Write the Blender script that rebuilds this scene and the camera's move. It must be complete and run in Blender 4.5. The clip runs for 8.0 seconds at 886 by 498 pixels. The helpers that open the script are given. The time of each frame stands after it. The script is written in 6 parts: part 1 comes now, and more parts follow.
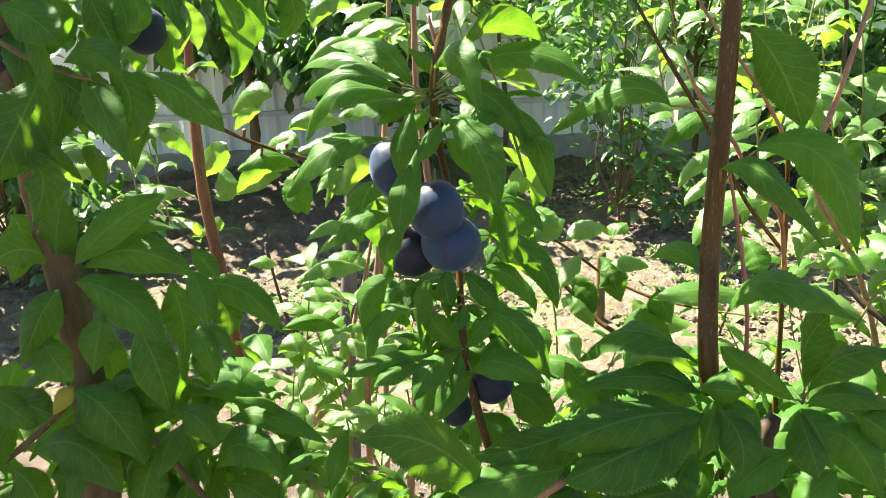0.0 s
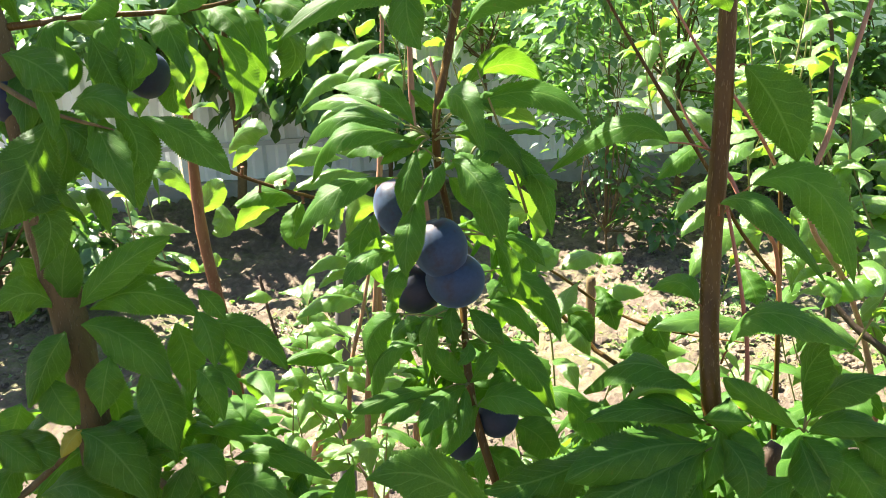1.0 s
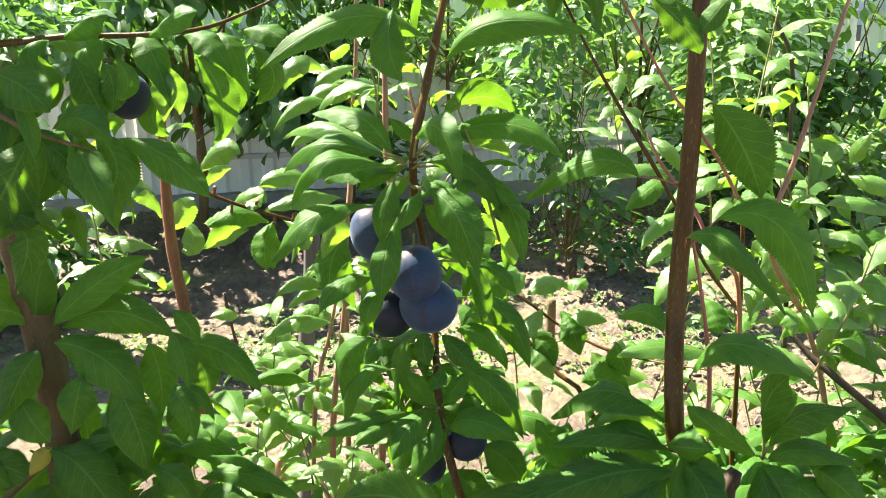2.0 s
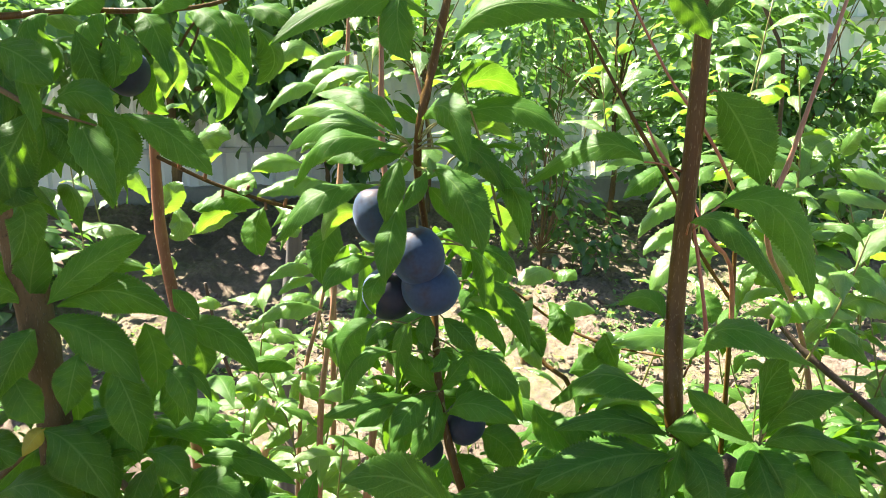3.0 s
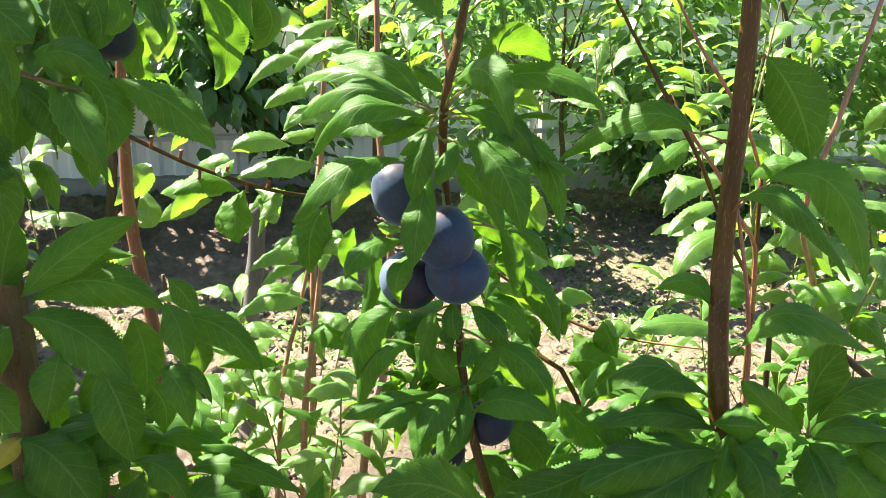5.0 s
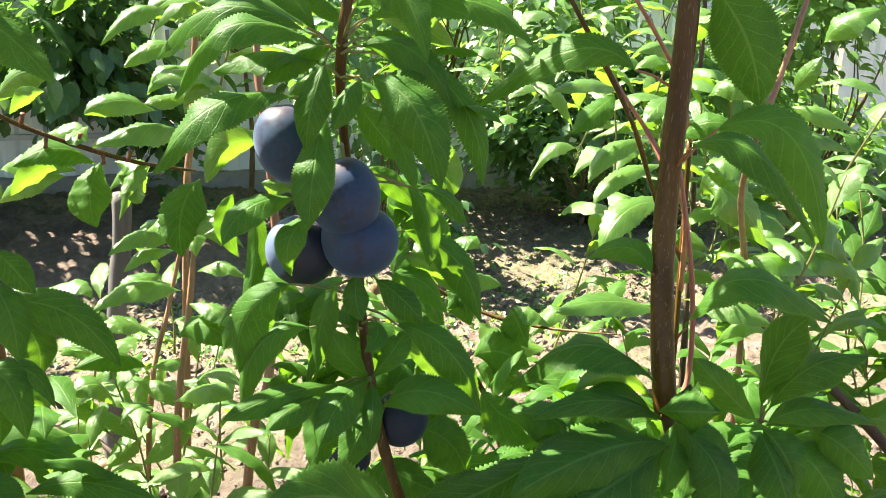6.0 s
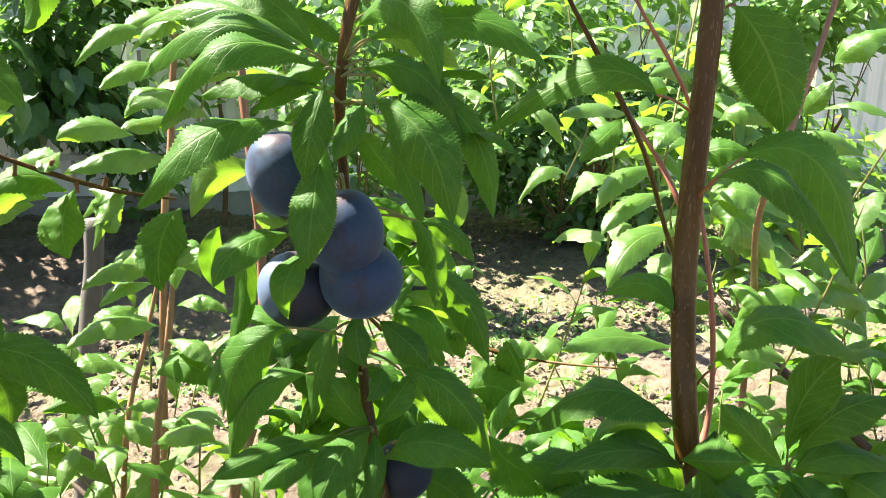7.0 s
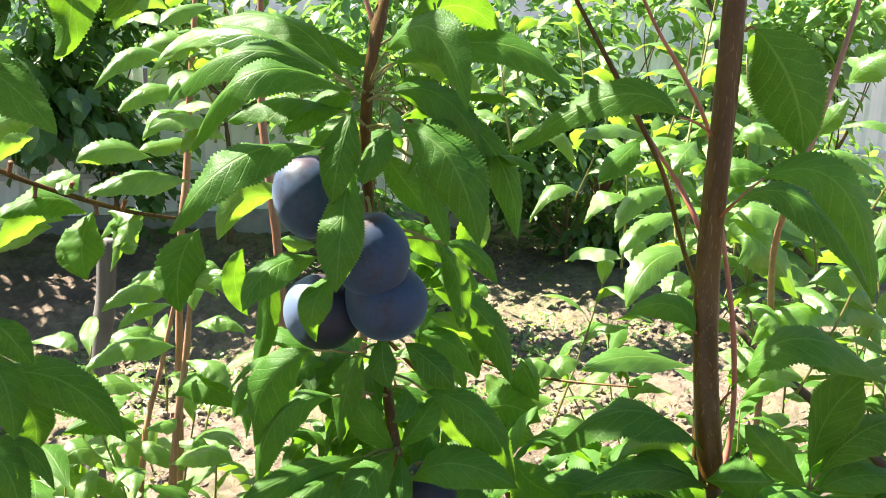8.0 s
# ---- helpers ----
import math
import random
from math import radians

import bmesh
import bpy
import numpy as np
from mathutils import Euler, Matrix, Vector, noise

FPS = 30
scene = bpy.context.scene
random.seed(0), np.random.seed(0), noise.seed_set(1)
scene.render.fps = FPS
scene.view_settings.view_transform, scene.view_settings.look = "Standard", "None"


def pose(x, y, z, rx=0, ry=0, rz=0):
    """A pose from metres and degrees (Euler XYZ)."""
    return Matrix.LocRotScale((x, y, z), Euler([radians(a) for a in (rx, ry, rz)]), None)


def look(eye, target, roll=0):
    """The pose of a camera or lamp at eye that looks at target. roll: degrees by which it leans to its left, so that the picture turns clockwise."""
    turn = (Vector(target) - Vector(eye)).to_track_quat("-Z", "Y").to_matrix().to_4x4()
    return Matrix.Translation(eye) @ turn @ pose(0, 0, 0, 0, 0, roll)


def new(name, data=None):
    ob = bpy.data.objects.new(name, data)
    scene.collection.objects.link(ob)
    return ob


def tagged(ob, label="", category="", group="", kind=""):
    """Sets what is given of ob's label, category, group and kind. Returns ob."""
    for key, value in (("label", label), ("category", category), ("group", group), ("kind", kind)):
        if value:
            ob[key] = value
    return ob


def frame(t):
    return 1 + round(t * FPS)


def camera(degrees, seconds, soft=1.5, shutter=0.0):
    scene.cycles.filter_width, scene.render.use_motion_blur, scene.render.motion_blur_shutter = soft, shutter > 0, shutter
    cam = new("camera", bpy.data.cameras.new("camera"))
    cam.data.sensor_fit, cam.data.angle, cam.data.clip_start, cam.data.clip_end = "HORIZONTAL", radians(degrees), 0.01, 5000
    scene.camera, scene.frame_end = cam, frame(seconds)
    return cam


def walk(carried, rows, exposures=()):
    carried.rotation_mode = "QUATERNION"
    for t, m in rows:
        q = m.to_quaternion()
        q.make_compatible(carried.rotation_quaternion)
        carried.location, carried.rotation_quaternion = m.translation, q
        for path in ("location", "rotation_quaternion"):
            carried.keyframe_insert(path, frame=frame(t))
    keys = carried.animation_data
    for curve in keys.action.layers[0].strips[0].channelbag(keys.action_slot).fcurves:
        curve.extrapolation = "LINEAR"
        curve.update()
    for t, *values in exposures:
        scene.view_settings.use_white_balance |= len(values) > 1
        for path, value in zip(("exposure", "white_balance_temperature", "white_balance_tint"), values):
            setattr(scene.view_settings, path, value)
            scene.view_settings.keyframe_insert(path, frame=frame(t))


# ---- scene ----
cam = camera(48.75, 8.0, soft=0.9)
walk(cam, [
    (0, look((0.0042, 0.0012, 1.1159), (0.0044, 0.9495, 0.7986), -2.87)),
    (0.5, look((0.0027, -0.0030, 1.1294), (0.0097, 0.9494, 0.8244), -3.92)),
    (1, look((-0.0125, -0.0060, 1.1310), (0.0056, 0.9494, 0.8361), -3.55)),
    (1.5, look((-0.0211, -0.0126, 1.1367), (0.0109, 0.9449, 0.8502), -3.06)),
    (2, look((-0.0270, -0.0200, 1.1444), (0.0351, 0.9381, 0.8646), -1.55)),
    (3.5, look((-0.0832, -0.0195, 1.1225), (0.0232, 0.9344, 0.8422), -0.11)),
    (4, look((-0.1015, -0.0246, 1.1220), (0.0193, 0.9268, 0.8386), -0.01)),
    (4.2, look((-0.1003, -0.0243, 1.1250), (0.0264, 0.9256, 0.8393), -0.02)),
    (5.3, look((-0.1350, 0.1082, 1.0729), (0.0666, 1.0456, 0.7889), 1.18)),
    (5.5, look((-0.1349, 0.1284, 1.0533), (0.0963, 1.0607, 0.7751), 1.72)),
    (6, look((-0.1214, 0.1818, 1.0313), (0.1652, 1.0990, 0.7544), 1.62)),
    (6.5, look((-0.1245, 0.2318, 1.0333), (0.1965, 1.1379, 0.7578), 1.68)),
    (7, look((-0.1276, 0.2374, 1.0277), (0.1877, 1.1511, 0.7714), 1.86)),
    (7.5, look((-0.1304, 0.2390, 1.0274), (0.1819, 1.1573, 0.7841), 1.66)),
    (8, look((-0.1417, 0.2389, 1.0318), (0.1721, 1.1575, 0.7915), 1.58)),
])

# ---- world, sun and exposure ----
SUN = Vector((-0.45, 0.40, 0.80)).normalized()
world = bpy.data.worlds.new("sky")
scene.world = world
world.use_nodes = True
wn = world.node_tree.nodes
sky = wn.new("ShaderNodeTexSky")
sky.sky_type, sky.sun_disc = "NISHITA", False
sky.sun_elevation = math.asin(SUN.z)
sky.sun_rotation = math.atan2(SUN.x, SUN.y)
world.node_tree.links.new(sky.outputs[0], wn["Background"].inputs[0])
wn["Background"].inputs[1].default_value = 0.040
sun = new("sun", bpy.data.lights.new("sun", "SUN"))
sun.data.energy, sun.data.angle, sun.data.color = 5.0, radians(0.53), (1.0, 0.93, 0.80)
sun.matrix_world = look((0, 0, 8), Vector((0, 0, 8)) - SUN)
scene.view_settings.exposure = 2.67


# ---- materials ----
def shader(name):
    m = bpy.data.materials.new(name)
    m.use_nodes = True
    t = m.node_tree
    return m, t.nodes, t.links, t.nodes["Principled BSDF"]


def add(nodes, kind, **values):
    n = nodes.new(kind)
    for k, v in values.items():
        n.inputs[k.replace("_", " ")].default_value = v
    return n


def sums(nodes, links, op, a, b=0.5, c=0.5, clamp=False):
    n = nodes.new("ShaderNodeMath")
    n.operation, n.use_clamp = op, clamp
    for i, v in enumerate((a, b, c)):
        if isinstance(v, (int, float)):
            n.inputs[i].default_value = v
        else:
            links.new(v, n.inputs[i])
    return n.outputs[0]


def mixed(nodes, links, f, a, b, kind="MIX"):
    n = nodes.new("ShaderNodeMix")
    n.data_type, n.blend_type = "RGBA", kind
    for i, v in ((0, f), (6, a), (7, b)):
        if isinstance(v, (int, float)):
            n.inputs[i].default_value = v
        elif isinstance(v, tuple):
            n.inputs[i].default_value = (*v, 1)
        else:
            links.new(v, n.inputs[i])
    return n.outputs[2]


def noise_tex(nodes, links, scale, detail=4.0, where=None, rough=0.55):
    n = add(nodes, "ShaderNodeTexNoise", Scale=scale, Detail=detail, Roughness=rough)
    if where is not None:
        links.new(where, n.inputs["Vector"])
    return n.outputs[0]


def ramp(nodes, links, f, lo, hi):
    n = nodes.new("ShaderNodeMapRange")
    n.inputs[1].default_value, n.inputs[2].default_value = lo, hi
    links.new(f, n.inputs[0])
    return n.outputs[0]


def bumped(nodes, links, target, height, strength, dist):
    n = add(nodes, "ShaderNodeBump", Strength=strength, Distance=dist)
    links.new(height, n.inputs["Height"])
    links.new(n.outputs[0], target.inputs["Normal"])


def leaf_material(name, dark, light, glow, vein, share=0.42, rough=0.42, veins=10.0, spots=0.0, spec=0.35):
    """A leaf: green with paler veins and stains, part of the light going through."""
    m, ns, ln, b = shader(name)
    uv = ns.new("ShaderNodeUVMap").outputs[0]
    sep = ns.new("ShaderNodeSeparateXYZ")
    ln.new(uv, sep.inputs[0])
    geo = ns.new("ShaderNodeTexCoord").outputs["Object"]
    info = ns.new("ShaderNodeObjectInfo").outputs["Random"]
    isl = ns.new("ShaderNodeNewGeometry").outputs["Random Per Island"]
    rnd = sums(ns, ln, "FRACT", sums(ns, ln, "ADD", info, isl))
    off = sums(ns, ln, "ABSOLUTE", sums(ns, ln, "MULTIPLY_ADD", sep.outputs[1], 2.0, -1.0))
    wob = sums(ns, ln, "MULTIPLY", noise_tex(ns, ln, 60.0, 2.0, geo), 0.7)
    ph = sums(ns, ln, "FRACT", sums(ns, ln, "ADD", sums(ns, ln, "SUBTRACT", sums(ns, ln, "MULTIPLY", sep.outputs[0], veins), sums(ns, ln, "MULTIPLY", off, 2.0)), wob))
    lat = sums(ns, ln, "SUBTRACT", 1.0, sums(ns, ln, "MULTIPLY", sums(ns, ln, "ABSOLUTE", sums(ns, ln, "SUBTRACT", ph, 0.5)), 15.0), 0, True)
    mid = sums(ns, ln, "SUBTRACT", 1.0, sums(ns, ln, "MULTIPLY", off, 16.0), 0, True)
    net = add(ns, "ShaderNodeTexVoronoi", Scale=420.0)
    net.feature = "DISTANCE_TO_EDGE"
    ln.new(geo, net.inputs["Vector"])
    fine = sums(ns, ln, "SUBTRACT", 1.0, sums(ns, ln, "MULTIPLY", net.outputs[0], 9.0), 0, True)
    line = sums(ns, ln, "MAXIMUM", sums(ns, ln, "MULTIPLY", lat, 0.66), mid)
    line = sums(ns, ln, "ADD", line, sums(ns, ln, "MULTIPLY", fine, 0.3), 0, True)
    rim = ramp(ns, ln, off, 0.90, 1.0)
    line = sums(ns, ln, "MAXIMUM", line, sums(ns, ln, "MULTIPLY", rim, 0.8))
    blot = ramp(ns, ln, noise_tex(ns, ln, 45.0, 4.0, geo), 0.3, 0.75)
    tone = sums(ns, ln, "MULTIPLY_ADD", rnd, 0.6, sums(ns, ln, "MULTIPLY", blot, 0.4))
    base = mixed(ns, ln, tone, dark, light)
    base = mixed(ns, ln, sums(ns, ln, "MULTIPLY", line, 0.85), base, vein)
    if spots:
        sp = ramp(ns, ln, noise_tex(ns, ln, 160.0, 1.0, geo), 0.75, 0.78)
        base = mixed(ns, ln, sums(ns, ln, "MULTIPLY", sp, spots), base, (0.16, 0.10, 0.03))
    ln.new(base, b.inputs["Base Color"])
    b.inputs["Roughness"].default_value = rough
    b.inputs["Specular IOR Level"].default_value = spec
    pillow = sums(ns, ln, "MULTIPLY", sums(ns, ln, "ABSOLUTE", sums(ns, ln, "SUBTRACT", ph, 0.5)), 0.4)
    hgt = sums(ns, ln, "MULTIPLY_ADD", line, -0.8, sums(ns, ln, "ADD", pillow, sums(ns, ln, "MULTIPLY", noise_tex(ns, ln, 420.0, 5.0, geo), 0.6)))
    bumped(ns, ln, b, hgt, 0.42, 0.0009)
    tr = ns.new("ShaderNodeBsdfTranslucent")
    through_it = mixed(ns, ln, tone, tuple(v * 0.72 for v in glow), glow)
    dull = ramp(ns, ln, noise_tex(ns, ln, 90.0, 5.0, geo), 0.25, 0.8)
    through_it = mixed(ns, ln, sums(ns, ln, "MULTIPLY_ADD", dull, -0.3, 0.3), through_it, dark)
    ln.new(mixed(ns, ln, sums(ns, ln, "MULTIPLY", line, 0.4), through_it, (0.34, 0.58, 0.08)), tr.inputs[0])
    mx = ns.new("ShaderNodeMixShader")
    mx.inputs[0].default_value = share
    ln.new(b.outputs[0], mx.inputs[1])
    ln.new(tr.outputs[0], mx.inputs[2])
    ln.new(mx.outputs[0], ns["Material Output"].inputs[0])
    return m


def bark_material(name, one, two, speck, scale=60.0, rough=0.5, stretch=6.0, bump=0.4, spec=0.5):
    m, ns, ln, b = shader(name)
    co = ns.new("ShaderNodeTexCoord").outputs["Object"]
    mp = ns.new("ShaderNodeMapping")
    mp.inputs["Scale"].default_value = (1, 1, 1 / stretch)
    ln.new(co, mp.inputs[0])
    f = noise_tex(ns, ln, scale, 6.0, mp.outputs[0])
    g = noise_tex(ns, ln, 9.0, 3.0, co)
    dots = ramp(ns, ln, noise_tex(ns, ln, 800.0, 1.5, mp.outputs[0]), 0.62, 0.7)
    col = mixed(ns, ln, ramp(ns, ln, g, 0.35, 0.65), one, two)
    col = mixed(ns, ln, ramp(ns, ln, f, 0.3, 0.75), col, tuple(v * 0.55 for v in one))
    col = mixed(ns, ln, sums(ns, ln, "MULTIPLY", dots, 0.38), col, speck)
    ln.new(col, b.inputs["Base Color"])
    b.inputs["Roughness"].default_value = rough
    b.inputs["Specular IOR Level"].default_value = spec
    bumped(ns, ln, b, sums(ns, ln, "ADD", f, dots), bump, 0.002)
    return m


def plain_material(name, one, two, scale, rough=0.8, bump=0.3, dist=0.003, metal=0.0):
    m, ns, ln, b = shader(name)
    co = ns.new("ShaderNodeTexCoord").outputs["Object"]
    f = noise_tex(ns, ln, scale, 6.0, co)
    g = noise_tex(ns, ln, scale * 0.13, 3.0, co)
    col = mixed(ns, ln, ramp(ns, ln, sums(ns, ln, "MULTIPLY_ADD", f, 0.6, sums(ns, ln, "MULTIPLY", g, 0.4)), 0.32, 0.68), one, two)
    ln.new(col, b.inputs["Base Color"])
    b.inputs["Roughness"].default_value, b.inputs["Metallic"].default_value = rough, metal
    bumped(ns, ln, b, f, bump, dist)
    return m


def soil_material():
    """Dry crumbly garden soil, dug darker in one bed and painted darker close by, partly for shade, with a thin green
    film of weeds in places.
    """
    m, ns, ln, b = shader("dry_garden_soil")
    co = ns.new("ShaderNodeTexCoord").outputs["Object"]
    sep = ns.new("ShaderNodeSeparateXYZ")
    ln.new(co, sep.inputs[0])
    f = noise_tex(ns, ln, 38.0, 9.0, co, 0.65)
    g = noise_tex(ns, ln, 2.2, 4.0, co)
    col = mixed(ns, ln, ramp(ns, ln, f, 0.3, 0.7), (0.145, 0.098, 0.070), (0.41, 0.298, 0.228))
    lumps = ramp(ns, ln, noise_tex(ns, ln, 11.0, 5.0, co, 0.6), 0.42, 0.62)
    col = mixed(ns, ln, sums(ns, ln, "MULTIPLY", lumps, 0.55), col, (0.075, 0.06, 0.045))
    edge = sums(ns, ln, "MULTIPLY_ADD", noise_tex(ns, ln, 3.0, 4.0, co), 0.9, -0.45)
    bed = ramp(ns, ln, sums(ns, ln, "ADD", sums(ns, ln, "MULTIPLY", sums(ns, ln, "ABSOLUTE", sums(ns, ln, "ADD", sep.outputs[0], 0.55)), 1.0), edge), 1.05, 0.75)
    far = ramp(ns, ln, sums(ns, ln, "ADD", sep.outputs[1], edge), 3.25, 3.6)
    dug = sums(ns, ln, "MULTIPLY", bed, far)
    dug = sums(ns, ln, "MULTIPLY", dug, ramp(ns, ln, sums(ns, ln, "ADD", sep.outputs[1], edge), 4.3, 4.0))
    # near strip painted darker: dug soil plus the shade of the sapling row
    near = ramp(ns, ln, sums(ns, ln, "ADD", sep.outputs[1], edge), 2.3, 1.9)
    dug = sums(ns, ln, "MAXIMUM", dug, near)
    col = mixed(ns, ln, sums(ns, ln, "MULTIPLY", dug, 0.68), col, mixed(ns, ln, f, (0.055, 0.038, 0.028), (0.26, 0.185, 0.135)))
    col = mixed(ns, ln, sums(ns, ln, "MULTIPLY", near, 0.7), col, mixed(ns, ln, f, (0.055, 0.041, 0.031), (0.21, 0.16, 0.12)))
    weed = sums(ns, ln, "MULTIPLY", ramp(ns, ln, g, 0.38, 0.58), ramp(ns, ln, noise_tex(ns, ln, 70.0, 3.0, co), 0.38, 0.58))
    weed = sums(ns, ln, "MULTIPLY", weed, sums(ns, ln, "SUBTRACT", 1.0, dug))
    col = mixed(ns, ln, sums(ns, ln, "MULTIPLY", weed, 0.5), col, (0.19, 0.24, 0.06))
    ln.new(col, b.inputs["Base Color"])
    b.inputs["Roughness"].default_value = 0.95
    bumped(ns, ln, b, sums(ns, ln, "ADD", f, noise_tex(ns, ln, 150.0, 6.0, co, 0.7)), 1.0, 0.014)
    return m


def plum_material(name, bloom, rim_light=0.0):
    """Blue-black skin under a pale bloom, rubbed off in patches; bloom: its strength, set low for plums painted as
    shaded; the last value paints one side pale, as if the sun lit it.
    """
    m, ns, ln, b = shader(name)
    co = ns.new("ShaderNodeTexCoord").outputs["Object"]
    rub = ramp(ns, ln, noise_tex(ns, ln, 38.0, 5.0, co), 0.34, 0.5)
    fine = ramp(ns, ln, noise_tex(ns, ln, 300.0, 4.0, co), 0.25, 0.8)
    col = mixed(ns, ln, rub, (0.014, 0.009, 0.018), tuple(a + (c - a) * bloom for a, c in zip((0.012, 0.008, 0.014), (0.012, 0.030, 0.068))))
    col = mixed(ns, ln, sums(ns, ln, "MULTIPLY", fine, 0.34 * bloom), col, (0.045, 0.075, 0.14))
    dots = ramp(ns, ln, noise_tex(ns, ln, 210.0, 0.5, co), 0.77, 0.80)
    col = mixed(ns, ln, sums(ns, ln, "MULTIPLY", dots, 0.6), col, (0.03, 0.02, 0.03))
    sep = ns.new("ShaderNodeSeparateXYZ")
    ln.new(co, sep.inputs[0])
    bare = ramp(ns, ln, sums(ns, ln, "MULTIPLY_ADD", noise_tex(ns, ln, 90.0, 3.0, co), 0.012, sep.outputs[2]), 0.025, 0.029)
    col = mixed(ns, ln, sums(ns, ln, "MULTIPLY", bare, 0.85), col, (0.040, 0.012, 0.014))
    # sunlit crescent painted into the colour of the left side
    if rim_light:
        lit_side = ramp(ns, ln, sums(ns, ln, "MULTIPLY_ADD", noise_tex(ns, ln, 60.0, 4.0, co), 0.010, sep.outputs[0]), -0.006, -0.0085)
        col = mixed(ns, ln, sums(ns, ln, "MULTIPLY", lit_side, rim_light), col, (0.11, 0.155, 0.25))
    ln.new(col, b.inputs["Base Color"])
    ln.new(sums(ns, ln, "MULTIPLY_ADD", rub, 0.25, 0.38), b.inputs["Roughness"])
    b.inputs["Specular IOR Level"].default_value = 0.36
    b.inputs["Sheen Weight"].default_value = 0.24 * bloom
    b.inputs["Sheen Tint"].default_value = (0.5, 0.66, 1.0, 1)
    bumped(ns, ln, b, fine, 0.12, 0.0005)
    return m


LEAF = leaf_material("plum_leaf", (0.026, 0.088, 0.010), (0.056, 0.152, 0.020), (0.235, 0.50, 0.015), (0.13, 0.24, 0.045), 0.38, 0.48, 8.0, 0.4, 0.22)
YOUNG = leaf_material("young_plum_leaf", (0.050, 0.140, 0.020), (0.115, 0.235, 0.042), (0.32, 0.58, 0.025), (0.18, 0.30, 0.07), 0.42, 0.31, 8.0, 0.0, 0.95)
PEAR = leaf_material("dark_shrub_leaf", (0.044, 0.112, 0.036), (0.105, 0.205, 0.078), (0.20, 0.45, 0.045), (0.10, 0.17, 0.06), 0.38, 0.24, 7.0, 0.0, 1.0)
CURRANT = leaf_material("pale_shrub_leaf", (0.082, 0.18, 0.045), (0.168, 0.30, 0.085), (0.34, 0.62, 0.08), (0.17, 0.27, 0.09), 0.45, 0.30, 6.0, 0.0, 0.9)
YELLOW = leaf_material("yellowed_leaf", (0.36, 0.30, 0.03), (0.5, 0.42, 0.05), (0.5, 0.45, 0.04), (0.4, 0.36, 0.08), 0.4, 0.5, 8.0)
PLUM = plum_material("plum_skin", 1.0)
# the same skin coloured darker, for plums that hang in shade
SHADEDPLUM = plum_material("shaded_plum_skin", 0.42)
# body coloured dark as in shade, left rim coloured pale as in sun
RIMPLUM = plum_material("rim_lit_plum_skin", 0.25, 0.75)
SHOOT = bark_material("brown_shoot_bark", (0.090, 0.042, 0.007), (0.130, 0.074, 0.011), (0.28, 0.20, 0.09), 90.0, 0.40, 12.0, 0.4, 0.25)
RED = bark_material("red_sapling_bark", (0.33, 0.145, 0.09), (0.43, 0.235, 0.145), (0.5, 0.36, 0.26), 90.0, 0.42, 9.0, 0.3)
RUST = bark_material("rust_red_bark", (0.24, 0.085, 0.040), (0.33, 0.145, 0.070), (0.42, 0.27, 0.17), 90.0, 0.42, 9.0, 0.3, 0.35)
PINK = bark_material("pink_shoot_bark", (0.40, 0.13, 0.09), (0.50, 0.21, 0.13), (0.5, 0.3, 0.22), 90.0, 0.42, 9.0, 0.3)
BARK = bark_material("grey_brown_bark", (0.128, 0.088, 0.038), (0.235, 0.170, 0.082), (0.36, 0.30, 0.20), 45.0, 0.85, 4.0, 1.0, 0.2)
DARKBARK = bark_material("dark_branch_bark", (0.06, 0.034, 0.018), (0.11, 0.066, 0.036), (0.2, 0.15, 0.1), 60.0, 0.7, 5.0, 0.8)
STALK = plain_material("green_stalk", (0.14, 0.17, 0.04), (0.22, 0.17, 0.06), 120.0, 0.5, 0.1, 0.0005)
REDSTALK = plain_material("red_leaf_stalk", (0.24, 0.07, 0.04), (0.30, 0.16, 0.06), 120.0, 0.45, 0.1, 0.0005)
STAKE = bark_material("weathered_wood", (0.115, 0.104, 0.092), (0.19, 0.173, 0.155), (0.08, 0.07, 0.06), 30.0, 0.85, 10.0, 0.6)
SOIL = soil_material()
CLOD = plain_material("soil_clod", (0.06, 0.044, 0.031), (0.24, 0.185, 0.132), 90.0, 0.95, 1.0, 0.006)
SHEET = plain_material("white_coated_sheet", (0.72, 0.755, 0.775), (0.81, 0.835, 0.85), 5.0, 0.38, 0.03, 0.001)
PLINTH = plain_material("grey_concrete", (0.22, 0.21, 0.20), (0.34, 0.33, 0.31), 24.0, 0.9, 0.4, 0.004)
RAIL = plain_material("galvanised_rail", (0.42, 0.45, 0.48), (0.52, 0.55, 0.58), 20.0, 0.45, 0.1, 0.001, 0.3)
WALL = plain_material("white_stucco", (0.72, 0.73, 0.72), (0.82, 0.82, 0.8), 12.0, 0.9, 0.2, 0.003)


# ---- builders ----
def thing(name, at, label, category, group="", kind=""):
    e = new(name)
    e.location = at
    e.empty_display_size = 0.05
    return tagged(e, label, category, group, kind)


def part(name, mesh, material, parent, label="", at=None):
    """Links a bmesh or mesh, laid out round the place at, as one object under parent."""
    if isinstance(mesh, bmesh.types.BMesh):
        me = bpy.data.meshes.new(name)
        mesh.to_mesh(me)
        mesh.free()
    else:
        me = mesh
    if not me.materials:
        me.materials.append(material)
    ob = new(name, me)
    root = Vector((0, 0, 0))
    p = parent
    while p is not None:
        root += p.location
        p = p.parent
    ob.parent = parent
    ob.location = (Vector(at) if at is not None else Vector((0, 0, 0))) - root
    if label:
        ob["label"] = label
    return ob


